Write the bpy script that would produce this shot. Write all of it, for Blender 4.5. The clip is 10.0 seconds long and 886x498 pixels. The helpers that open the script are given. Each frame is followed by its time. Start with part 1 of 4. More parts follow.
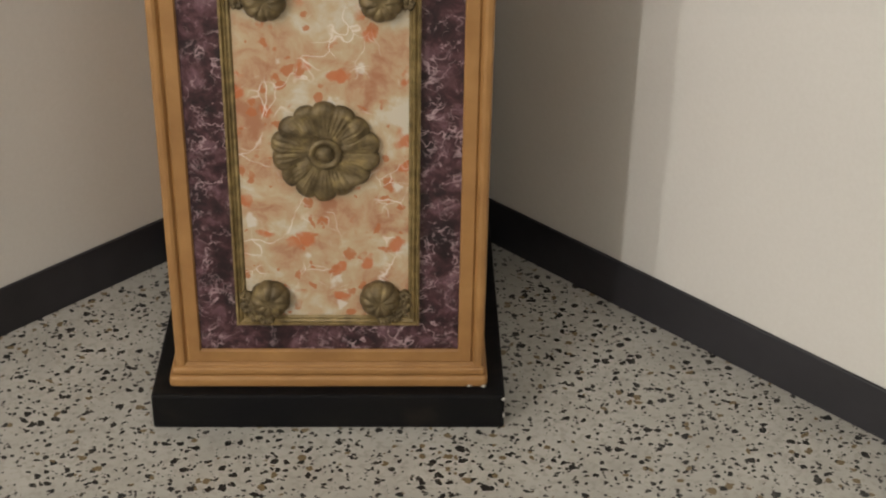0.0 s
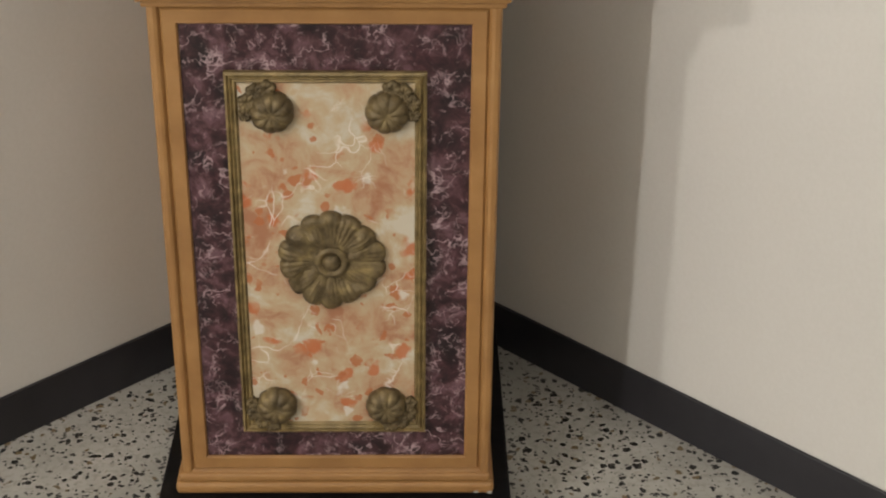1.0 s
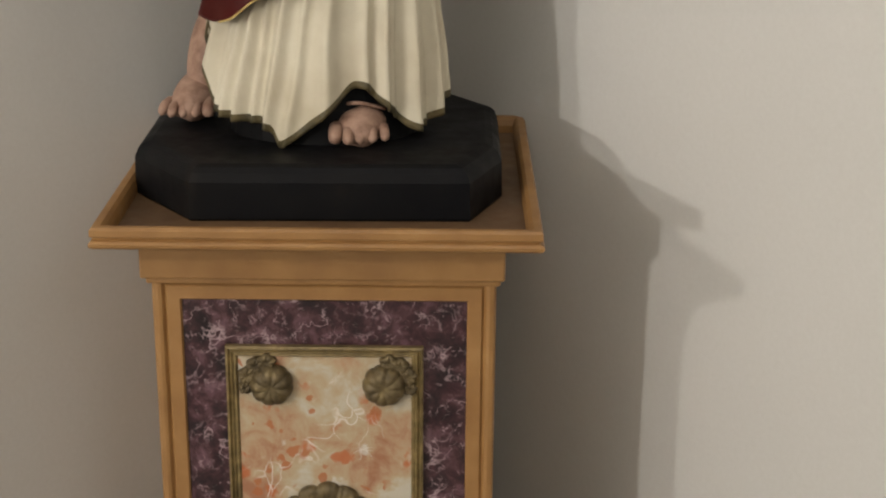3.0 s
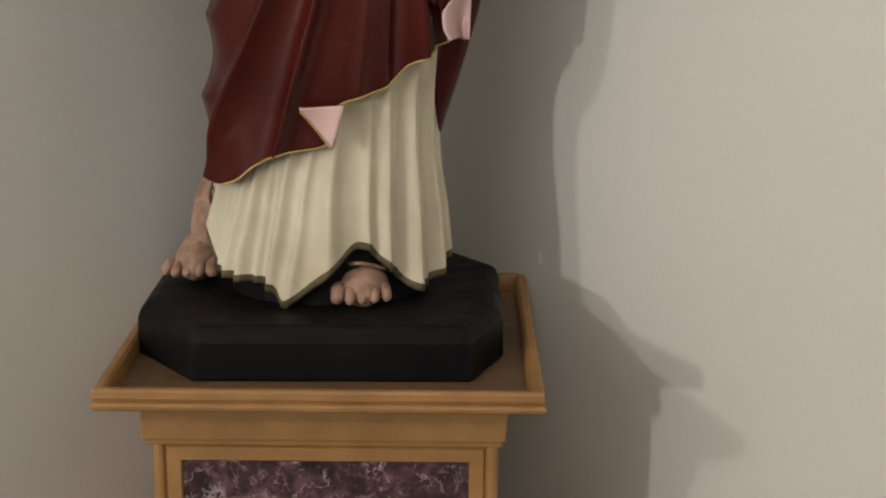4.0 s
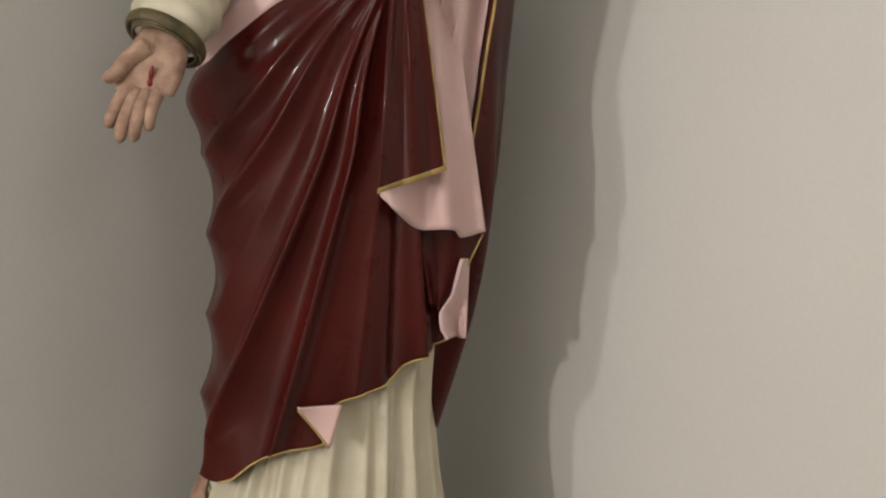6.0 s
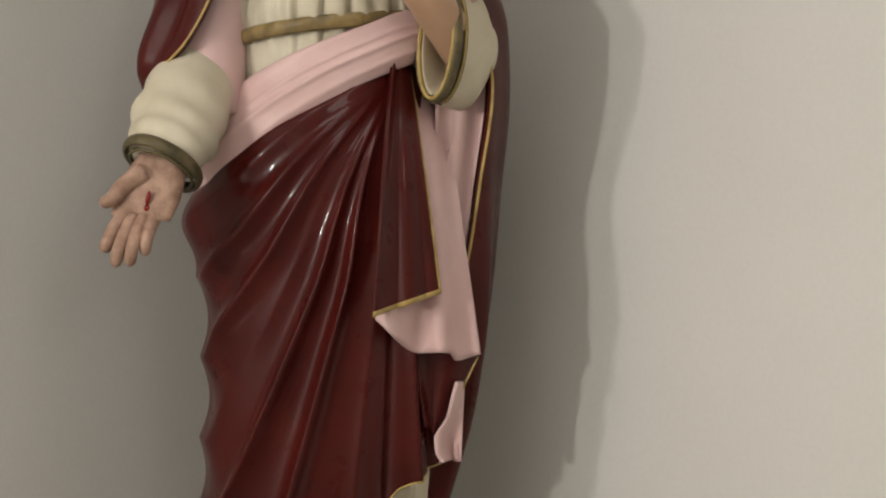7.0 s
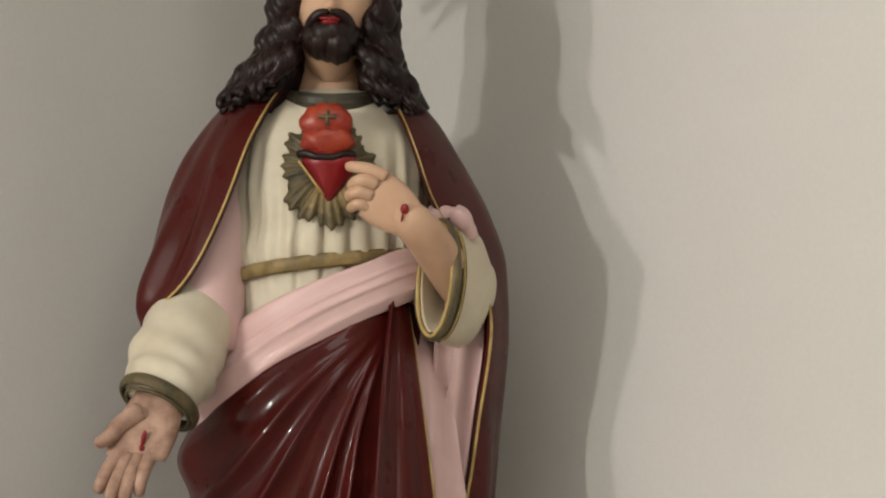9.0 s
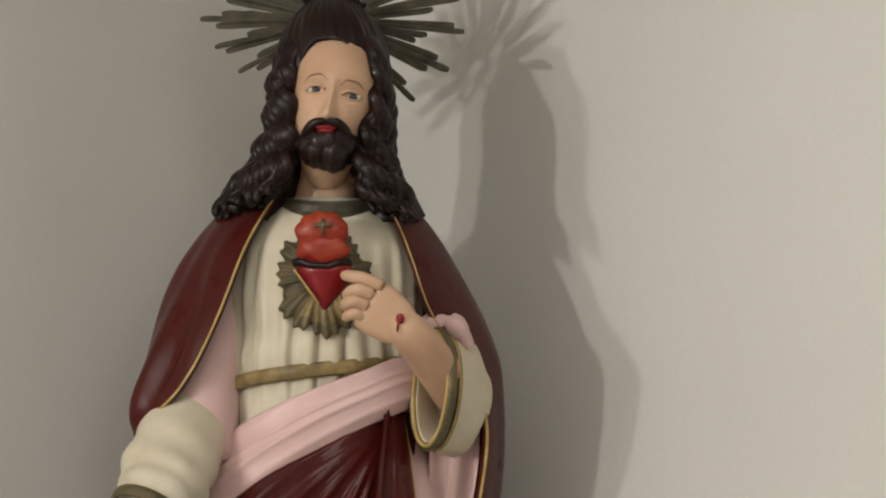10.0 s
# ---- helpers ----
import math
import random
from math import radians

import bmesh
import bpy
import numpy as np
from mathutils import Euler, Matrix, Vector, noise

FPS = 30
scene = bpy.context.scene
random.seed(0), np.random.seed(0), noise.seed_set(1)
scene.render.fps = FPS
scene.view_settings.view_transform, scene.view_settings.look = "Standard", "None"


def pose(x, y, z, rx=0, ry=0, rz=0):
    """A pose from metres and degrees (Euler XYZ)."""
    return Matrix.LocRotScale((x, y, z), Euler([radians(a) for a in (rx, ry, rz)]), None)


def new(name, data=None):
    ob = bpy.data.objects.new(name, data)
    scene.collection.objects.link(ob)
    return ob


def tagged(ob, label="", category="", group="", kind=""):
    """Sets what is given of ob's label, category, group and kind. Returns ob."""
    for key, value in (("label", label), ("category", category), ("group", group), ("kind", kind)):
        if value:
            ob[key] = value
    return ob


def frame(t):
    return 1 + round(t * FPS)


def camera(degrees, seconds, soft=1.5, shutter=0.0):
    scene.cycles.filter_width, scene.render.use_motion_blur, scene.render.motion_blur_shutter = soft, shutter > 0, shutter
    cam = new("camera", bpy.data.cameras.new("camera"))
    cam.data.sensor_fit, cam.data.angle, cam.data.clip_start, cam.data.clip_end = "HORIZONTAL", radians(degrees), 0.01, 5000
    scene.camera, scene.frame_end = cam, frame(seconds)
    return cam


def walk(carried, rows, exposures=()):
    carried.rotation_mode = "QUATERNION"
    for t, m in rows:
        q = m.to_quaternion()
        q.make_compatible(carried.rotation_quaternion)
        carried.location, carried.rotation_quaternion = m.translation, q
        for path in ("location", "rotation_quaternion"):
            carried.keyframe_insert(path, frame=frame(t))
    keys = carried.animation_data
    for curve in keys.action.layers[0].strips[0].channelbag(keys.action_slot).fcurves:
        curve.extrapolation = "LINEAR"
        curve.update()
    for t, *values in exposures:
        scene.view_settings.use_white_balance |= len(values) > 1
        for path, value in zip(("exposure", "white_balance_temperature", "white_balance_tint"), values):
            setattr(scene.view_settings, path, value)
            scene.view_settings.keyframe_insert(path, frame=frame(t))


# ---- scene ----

# camera: a hand-held shot that tilts up from the floor to the head
cam = camera(30.94, 10.0, soft=2.1)
PATH = (
    # seconds, x, y, z, yaw, pitch, roll
    (0.0, 0.1044, -1.8215, 1.3798, -1.626, -31.238, -0.969),
    (0.5, 0.0997, -1.8212, 1.4003, -1.589, -29.922, -0.882),
    (1.0, 0.1094, -1.8260, 1.4070, -1.170, -27.987, -0.645),
    (1.5, 0.1371, -1.8381, 1.4272, -0.338, -26.094, -0.614),
    (2.0, 0.1490, -1.8409, 1.4485, -0.040, -24.296, -0.493),
    (2.5, 0.1537, -1.8470, 1.4541, 0.079, -21.921, -0.500),
    (4.0, 0.1536, -1.8511, 1.4843, 0.264, -14.256, -0.415),
    (4.5, 0.1554, -1.8524, 1.4973, 0.190, -11.843, -0.460),
    (5.0, 0.1526, -1.8545, 1.5047, 0.080, -9.399, -0.423),
    (5.5, 0.1499, -1.8568, 1.5154, 0.136, -6.983, -0.390),
    (7.0, 0.1412, -1.8615, 1.5430, -0.279, -0.817, -0.313),
    (7.5, 0.1383, -1.8614, 1.5501, -0.330, 0.932, -0.288),
    (8.0, 0.1390, -1.8587, 1.5566, -0.335, 2.900, -0.293),
    (8.5, 0.1411, -1.8533, 1.5677, -0.300, 4.880, -0.336),
    (9.0, 0.1415, -1.8546, 1.5734, -0.271, 6.804, -0.334),
    (9.5, 0.1420, -1.8521, 1.5904, -0.328, 8.304, -0.365),
    (10.0, 0.1422, -1.8535, 1.6086, -0.382, 9.683, -0.391),
)
walk(cam, [(t, pose(x, y, z, 90 + pitch, 0, yaw) @ pose(0, 0, 0, 0, 0, -roll))
           for t, x, y, z, yaw, pitch, roll in PATH],
     exposures=((0.0, -0.04), (2.5, -0.14), (4.5, -0.42), (5.5, -0.38), (7.0, -0.31), (8.2, -0.50), (9.0, -0.22), (10.0, -0.34)))

# ---- light ----
world = bpy.data.worlds.new("world")
scene.world = world
world.use_nodes = True
world.node_tree.nodes["Background"].inputs[0].default_value = (1.0, 0.98, 0.95, 1)
world.node_tree.nodes["Background"].inputs[1].default_value = 0.05


def point_lamp(name, place, power, radius, color):
    data = bpy.data.lights.new(name, "POINT")
    data.energy, data.shadow_soft_size, data.color = power, radius, color
    ob = new(name, data)
    ob.matrix_basis = pose(*place)
    return ob


def fill_panel(name, place, size, power, color):
    data = bpy.data.lights.new(name, "AREA")
    data.shape, data.size, data.size_y = "RECTANGLE", *size
    data.energy, data.color = power, color
    ob = new(name, data)
    ob.matrix_basis = pose(*place, 0, 0, 45)
    return ob


WARM = (1.0, 0.97, 0.93)
point_lamp("main_lamp", (-4.1, -5.5, 2.10), 450, 0.09, WARM)
point_lamp("second_lamp", (-2.1, -2.05, 2.05), 85, 0.06, WARM)
# unseen wide point light, added to lift the upper walls
point_lamp("soft_fill", (1.0, -2.5, 2.42), 25, 0.35, (1.0, 0.975, 0.93))
# ambient fill from above, an added area light without a fixture
fill_panel("ceiling_fill", (-0.1, -1.2, 2.70), (1.2, 0.6), 11, (1.0, 0.98, 0.95))

# ---- materials ----


class Mat:
    """A node material with short ways to add and join nodes."""

    def __init__(self, name, rough=0.5, metal=0.0, color=(0.5, 0.5, 0.5)):
        self.m = bpy.data.materials.new(name)
        self.m.use_nodes = True
        self.t = self.m.node_tree
        self.b = self.t.nodes["Principled BSDF"]
        self.b.inputs["Roughness"].default_value = rough
        self.b.inputs["Metallic"].default_value = metal
        self.b.inputs["Base Color"].default_value = (*color, 1)
        self.co = self.add("ShaderNodeTexCoord").outputs["Object"]

    def add(self, kind, **inputs):
        n = self.t.nodes.new(kind)
        for k, v in inputs.items():
            self.put(n, k.replace("_", " "), v)
        return n

    def put(self, n, key, v):
        s = n.inputs[int(key)] if key.isdigit() else n.inputs[key]
        if isinstance(v, bpy.types.NodeSocket):
            self.t.links.new(v, s)
        else:
            s.default_value = v

    def noise(self, scale, detail=4, rough=0.55, vec=None, distortion=0.0):
        n = self.add("ShaderNodeTexNoise", Scale=scale, Detail=detail, Roughness=rough, Distortion=distortion)
        self.put(n, "Vector", vec or self.co)
        return n.outputs["Fac"]

    def voronoi(self, scale, feature="F1", vec=None, rand=1.0):
        n = self.add("ShaderNodeTexVoronoi", Scale=scale, Randomness=rand)
        n.feature = feature
        self.put(n, "Vector", vec or self.co)
        return n

    def ramp(self, fac, *stops, kind="LINEAR"):
        n = self.add("ShaderNodeValToRGB", Fac=fac)
        n.color_ramp.interpolation = kind
        e = n.color_ramp.elements
        while len(e) < len(stops):
            e.new(0.5)
        for el, (p, c) in zip(e, stops):
            el.position = p
            el.color = (*c, 1) if isinstance(c, tuple) else (c, c, c, 1)
        return n.outputs["Color"]

    def mix(self, fac, a, b, mode="MIX"):
        n = self.add("ShaderNodeMix")
        n.data_type, n.blend_type = "RGBA", mode
        for i, v in ((0, fac), (6, a), (7, b)):
            if isinstance(v, bpy.types.NodeSocket):
                self.t.links.new(v, n.inputs[i])
            else:
                n.inputs[i].default_value = (*v, 1) if isinstance(v, tuple) else v
        return n.outputs[2]

    def math(self, op, a, b=0.0):
        n = self.add("ShaderNodeMath")
        n.operation = op
        self.put(n, "0", a), self.put(n, "1", b)
        return n.outputs[0]

    def bend(self, amount, scale, vec=None):
        """The coordinate, warped by noise."""
        n = self.add("ShaderNodeTexNoise", Scale=scale, Detail=3.0)
        self.put(n, "Vector", vec or self.co)
        v = self.add("ShaderNodeVectorMath")
        v.operation = "MULTIPLY_ADD"
        self.t.links.new(n.outputs["Color"], v.inputs[0])
        v.inputs[1].default_value = (amount,) * 3
        self.t.links.new(vec or self.co, v.inputs[2])
        return v.outputs[0]

    def stretch(self, x, y, z):
        n = self.add("ShaderNodeMapping")
        self.t.links.new(self.co, n.inputs["Vector"])
        n.inputs["Scale"].default_value = (x, y, z)
        return n.outputs[0]

    def color(self, v):
        self.put(self.b, "Base Color", v)
        return self

    def rough(self, v):
        self.put(self.b, "Roughness", v)
        return self

    def bump(self, height, strength, distance):
        n = self.add("ShaderNodeBump", Strength=strength, Distance=distance, Height=height)
        self.put(self.b, "Normal", n.outputs[0])
        return self


def wall_paint():
    k = Mat("wall_paint", 0.75)
    big = k.ramp(k.noise(0.9, 4), (0.35, (0.555, 0.535, 0.495)), (0.7, (0.60, 0.58, 0.54)))
    fine = k.noise(160, 3)
    k.color(k.mix(0.06, big, k.ramp(fine, (0.3, 0.35), (0.7, 0.75)), "OVERLAY"))
    k.bump(k.noise(240, 3), 0.045, 0.002)
    return k.m


def terrazzo():
    k = Mat("terrazzo", 0.35)
    base = k.ramp(k.noise(9, 5), (0.3, (0.33, 0.315, 0.28)), (0.7, (0.42, 0.405, 0.365)))
    base = k.mix(k.ramp(k.noise(90, 2), (0.5, 0.0), (0.62, 0.6)), base, (0.30, 0.28, 0.245))
    warped = k.bend(0.016, 75)
    for scale, share, size, tone in ((72, 0.36, 0.36, (0.018, 0.017, 0.016)), (125, 0.48, 0.38, (0.045, 0.041, 0.036)),
                                     (80, 0.86, 0.42, (0.17, 0.125, 0.07))):
        v = k.voronoi(scale, vec=warped)
        pick = k.add("ShaderNodeSeparateColor")
        k.put(pick, "Color", v.outputs["Color"])
        keep = k.math("GREATER_THAN", pick.outputs[0], share)
        limit = k.math("MULTIPLY", pick.outputs[1], size)
        inside = k.math("LESS_THAN", v.outputs["Distance"], k.math("ADD", limit, 0.10))
        base = k.mix(k.math("MULTIPLY", keep, inside), base, tone)
    k.color(base)
    k.rough(k.ramp(k.noise(30, 4), (0.3, 0.28), (0.7, 0.45)))
    return k.m


def black_rubber():
    k = Mat("black_rubber", 0.42)
    k.color(k.ramp(k.noise(5, 6), (0.3, (0.013, 0.0125, 0.015)), (0.75, (0.027, 0.0255, 0.030))))
    k.rough(k.ramp(k.noise(14, 4), (0.3, 0.36), (0.7, 0.55)))
    k.bump(k.noise(120, 2), 0.1, 0.001)
    return k.m


def black_paint():
    k = Mat("black_paint", 0.5)
    k.b.inputs["Specular IOR Level"].default_value = 0.12
    k.color(k.ramp(k.noise(11, 6), (0.3, (0.004, 0.004, 0.005)), (0.62, (0.007, 0.0065, 0.0065)), (0.8, (0.020, 0.015, 0.012))))
    k.rough(k.ramp(k.noise(25, 4), (0.3, 0.42), (0.7, 0.62)))
    k.bump(k.noise(70, 4), 0.2, 0.001)
    return k.m


def ochre_paint():
    k = Mat("ochre_paint", 0.5)
    k.color(k.ramp(k.noise(13, 6), (0.3, (0.235, 0.115, 0.036)), (0.55, (0.295, 0.150, 0.048)), (0.8, (0.36, 0.195, 0.068))))
    k.rough(k.ramp(k.noise(40, 4), (0.3, 0.4), (0.7, 0.6)))
    k.bump(k.noise(150, 3), 0.15, 0.001)
    return k.m


def purple_marble():
    k = Mat("purple_marble", 0.3)
    w = k.bend(0.05, 18)
    base = k.ramp(k.noise(30, 8, 0.68, w), (0.38, (0.011, 0.004, 0.006)), (0.50, (0.045, 0.016, 0.020)), (0.60, (0.105, 0.050, 0.060)), (0.74, (0.20, 0.12, 0.135)))
    for scale, wide, low, most in ((24, 0.022, 0.45, 0.85), (60, 0.032, 0.49, 0.7)):
        line = k.math("ABSOLUTE", k.math("SUBTRACT", k.noise(scale, 3, 0.6, k.bend(0.04, 25)), 0.5))
        vein = k.math("MULTIPLY", k.ramp(line, (0.0, 1.0), (wide, 0.0)), k.ramp(k.noise(scale * 0.8, 4), (low, 0.0), (low + 0.12, most)))
        base = k.mix(vein, base, (0.42, 0.31, 0.32))
    k.color(base)
    return k.m


def pink_marble():
    k = Mat("pink_marble", 0.24)
    base = k.ramp(k.noise(17, 8, 0.62, k.bend(0.07, 12)), (0.34, (0.33, 0.155, 0.085)), (0.44, (0.41, 0.26, 0.155)),
                  (0.53, (0.44, 0.34, 0.215)), (0.64, (0.49, 0.44, 0.35)))
    for scale, share, limit, tone in ((24, 0.60, 0.46, (0.43, 0.125, 0.045)), (58, 0.62, 0.38, (0.38, 0.13, 0.05)), (26, 0.84, 0.30, (0.56, 0.52, 0.45))):
        v = k.voronoi(scale, vec=k.bend(0.035, 40))
        pick = k.add("ShaderNodeSeparateColor")
        k.put(pick, "Color", v.outputs["Color"])
        size = k.math("MULTIPLY", pick.outputs[1], limit)
        rim = k.math("SUBTRACT", k.math("ADD", size, 0.14), v.outputs["Distance"])
        spot = k.math("MULTIPLY", k.math("GREATER_THAN", pick.outputs[0], share), k.ramp(rim, (0.0, 0.0), (0.10, 1.0)))
        where = k.ramp(k.noise(8 + scale * 0.1, 3), (0.38, 0.0), (0.47, 1.0))
        base = k.mix(k.math("MULTIPLY", k.math("MULTIPLY", spot, where), 0.85), base, tone)
    for scale, wide, low in ((10, 0.016, 0.50), (24, 0.030, 0.53)):
        cells = k.voronoi(scale, "DISTANCE_TO_EDGE", k.bend(0.13, 10))
        vein = k.math("MULTIPLY", k.ramp(cells.outputs["Distance"], (0.0, 1.0), (wide, 0.0)), k.ramp(k.noise(15, 2), (low, 0.0), (low + 0.1, 1.0)))
        base = k.mix(k.math("MULTIPLY", vein, 0.8), base, (0.68, 0.62, 0.54))
    k.color(base)
    k.bump(k.noise(90, 3), 0.05, 0.001)
    return k.m


def old_brass():
    k = Mat("old_brass", 0.5, 0.45)
    k.color(k.ramp(k.noise(45, 6), (0.3, (0.060, 0.042, 0.020)), (0.55, (0.150, 0.108, 0.050)), (0.78, (0.33, 0.24, 0.10))))
    k.rough(k.ramp(k.noise(60, 4), (0.3, 0.42), (0.7, 0.62)))
    k.bump(k.noise(110, 5), 0.7, 0.003)
    return k.m


def gilding():
    k = Mat("old_gilding", 0.42, 0.25)
    k.color(k.ramp(k.noise(55, 6), (0.3, (0.115, 0.080, 0.032)), (0.55, (0.215, 0.152, 0.062)), (0.8, (0.36, 0.265, 0.115))))
    k.rough(k.ramp(k.noise(60, 4), (0.3, 0.36), (0.7, 0.55)))
    k.bump(k.noise(140, 3), 0.15, 0.001)
    return k.m


def tray_brown():
    k = Mat("tray_brown", 0.55)
    k.color(k.ramp(k.noise(9, 6), (0.3, (0.105, 0.056, 0.026)), (0.6, (0.150, 0.084, 0.038)), (0.8, (0.21, 0.12, 0.052))))
    k.rough(k.ramp(k.noise(40, 4), (0.3, 0.45), (0.7, 0.65)))
    k.bump(k.noise(120, 3), 0.15, 0.001)
    return k.m


GILDING, TRAY_BROWN = gilding(), tray_brown()
WALL, TERRAZZO, RUBBER, BLACK = wall_paint(), terrazzo(), black_rubber(), black_paint()
OCHRE, PURPLE, PINKSTONE, BRASS = ochre_paint(), purple_marble(), pink_marble(), old_brass()

# ---- building ----


def link(name, bm, material, parent=None, label="", smooth=False, bevel=0.0, rows=2):
    """One mesh object from a bmesh; its edges may be rounded."""
    if bevel:
        sharp = [e for e in bm.edges if len(e.link_faces) == 2 and e.calc_face_angle(0) > 0.5]
        bmesh.ops.bevel(bm, geom=sharp, offset=bevel, segments=rows, profile=0.5, affect="EDGES", clamp_overlap=True)
    bmesh.ops.recalc_face_normals(bm, faces=bm.faces)
    me = bpy.data.meshes.new(name)
    bm.to_mesh(me)
    bm.free()
    for m in material if isinstance(material, (list, tuple)) else (material,):
        me.materials.append(m)
    if smooth:
        for p in me.polygons:
            p.use_smooth = True
    ob = new(name, me)
    ob.parent = parent
    if label:
        ob["label"] = label
    return ob


def part(name, bm, material, parent, label="", **kw):
    return link(name, bm, material, parent, label, **kw)


def box(x0, x1, y0, y1, z0, z1, bm=None):
    bm = bm or bmesh.new()
    r = bmesh.ops.create_cube(bm, size=1.0)
    m = Matrix.Translation(((x0 + x1) / 2, (y0 + y1) / 2, (z0 + z1) / 2)) @ Matrix.Diagonal((x1 - x0, y1 - y0, z1 - z0, 1))
    bmesh.ops.transform(bm, matrix=m, verts=r["verts"])
    return bm


# ---- the room: a corner that the pedestal stands across ----
ROOM = Matrix.Translation((0.019, 0.716, 0)) @ Matrix.Rotation(radians(-45.5), 4, "Z")
LONG, WIDE, HIGH = 10.0, 6.0, 2.75


def structure(name, bm, material, label, category, **kw):
    bmesh.ops.transform(bm, matrix=ROOM, verts=bm.verts)
    return tagged(link(name, bm, material, **kw), label, category, kind="structure")


structure("floor", box(-0.2, WIDE + 0.2, -LONG - 0.2, 0.2, -0.2, 0), TERRAZZO, "off-white terrazzo floor with black chips", "floor")
structure("wall_left", box(-0.2, 0, -LONG, 0.2, 0, HIGH), WALL, "plain beige painted wall, matt", "wall")
structure("wall_right", box(0, WIDE, 0, 0.2, 0, HIGH), WALL, "plain beige painted wall, lightly textured", "wall")
structure("wall_far", box(-0.2, WIDE + 0.2, -LONG - 0.2, -LONG, 0, HIGH), WALL, "plain beige painted wall", "wall")
structure("wall_side", box(WIDE, WIDE + 0.2, -LONG, 0.2, 0, HIGH), WALL, "plain beige painted wall", "wall")
structure("ceiling", box(-0.2, WIDE + 0.2, -LONG - 0.2, 0.2, HIGH, HIGH + 0.2), WALL, "plain pale painted ceiling", "ceiling")
structure("baseboard_left", box(0, 0.006, -LONG, -0.006, 0.0, 0.08), RUBBER, "black rubber baseboard strip along the wall", "baseboard", bevel=0.002)
structure("baseboard_right", box(0, WIDE, -0.006, 0, 0.0, 0.08), RUBBER, "black rubber baseboard strip along the wall", "baseboard", bevel=0.002)

# ---- the pedestal ----
HALF = 0.211


def bar(length, profile, at):
    """A mitred length of moulding: profile rows are (inward, proud); it runs along x with its outer edge at the origin."""
    bm = bmesh.new()
    a = [bm.verts.new((-length / 2 + u, -h, u)) for u, h in profile]
    b = [bm.verts.new((length / 2 - u, -h, u)) for u, h in profile]
    n = len(profile)
    for i in range(n):
        bm.faces.new((a[i], a[(i + 1) % n], b[(i + 1) % n], b[i]))
    bm.faces.new(a)
    bm.faces.new(b[::-1])
    bmesh.ops.transform(bm, matrix=at, verts=bm.verts)
    return bm


def rectangle_frame(name, half, z0, z1, y, profile, material, parent, label="", shift=0.0):
    mid = (z0 + z1) / 2
    for length, turn, place in ((2 * half, 0, (0, y, z0)), (2 * half, 180, (0, y, z1)),
                                (z1 - z0, 90, (half, y, mid)), (z1 - z0, -90, (-half, y, mid))):
        at = Matrix.Translation((place[0] + shift, place[1], place[2])) @ Matrix.Rotation(radians(-turn), 4, "Y")
        part(name, bar(length, profile, at), material, parent, label)


pedestal = tagged(new("pedestal"), "ochre wooden pedestal with purple and pink marble panels", "pedestal")
part("plinth", box(-0.245, 0.245, -0.032, 0.454, 0, 0.056), BLACK, pedestal, "black painted plinth with chipped edges", bevel=0.004)
part("base_moulding", box(-0.221, 0.221, -0.014, 0.436, 0.056, 0.074), OCHRE, pedestal, bevel=0.006, rows=3)
part("base_moulding", box(-0.217, 0.217, -0.009, 0.431, 0.074, 0.086), OCHRE, pedestal, bevel=0.004, rows=3)
part("body", box(-0.208, 0.210, 0.008, 0.420, 0.086, 0.766), OCHRE, pedestal, bevel=0.003)
FRAME = ((0, 0), (0, 0.009), (0.003, 0.0125), (0.008, 0.0135), (0.012, 0.0125), (0.0140, 0.0095), (0.0155, 0.0075), (0.0170, 0.0095), (0.0185, 0.0110),
         (0.0340, 0.0110), (0.0360, 0.008), (0.0360, 0))
rectangle_frame("frame_moulding", 0.213, 0.076, 0.778, 0.008, FRAME, OCHRE, pedestal, shift=0.002)
part("purple_panel", box(-0.177, 0.181, 0.002, 0.0075, 0.108, 0.746), PURPLE, pedestal, "polished purple marble border with pale veins")
part("pink_panel", box(-0.112, 0.114, -0.002, 0.0015, 0.165, 0.672), PINKSTONE, pedestal, "polished pink breccia marble with orange patches")
GILT = ((0, 0), (0, 0.008), (0.003, 0.010), (0.005, 0.006), (0.0075, 0.009), (0.010, 0.006), (0.0125, 0.007), (0.015, 0.004), (0.015, 0))
rectangle_frame("gilt_frame", 0.124, 0.156, 0.682, 0.0015, GILT, GILDING, pedestal, "narrow antique brass frame", shift=0.001)
part("cap", box(-0.217, 0.220, -0.007, 0.429, 0.764, 0.773), OCHRE, pedestal, bevel=0.003, rows=3)
part("cap", box(-0.223, 0.225, -0.014, 0.436, 0.773, 0.827), OCHRE, pedestal, bevel=0.003, rows=3)


def radial(name, centre, rows, sides, wave, parent, label=""):
    """A cast disc in the xz plane: rows are (radius, proud); wave(angle, share) gives the swelling of radius and of relief."""
    bm = bmesh.new()
    c = Vector(centre)
    rings = []
    for k, (r, h) in enumerate(rows):
        ring = []
        for i in range(sides):
            a = i * math.tau / sides
            dr, dh = wave(a, k / (len(rows) - 1))
            ring.append(bm.verts.new(c + Vector(((r * dr) * math.cos(a), -h - dh, (r * dr) * math.sin(a)))))
        rings.append(ring)
    for r0, r1 in zip(rings, rings[1:]):
        for i in range(sides):
            bm.faces.new((r0[i], r0[(i + 1) % sides], r1[(i + 1) % sides], r1[i]))
    bm.faces.new(rings[0])
    bm.faces.new(rings[-1][::-1])
    return part(name, bm, BRASS, parent, label, smooth=True)


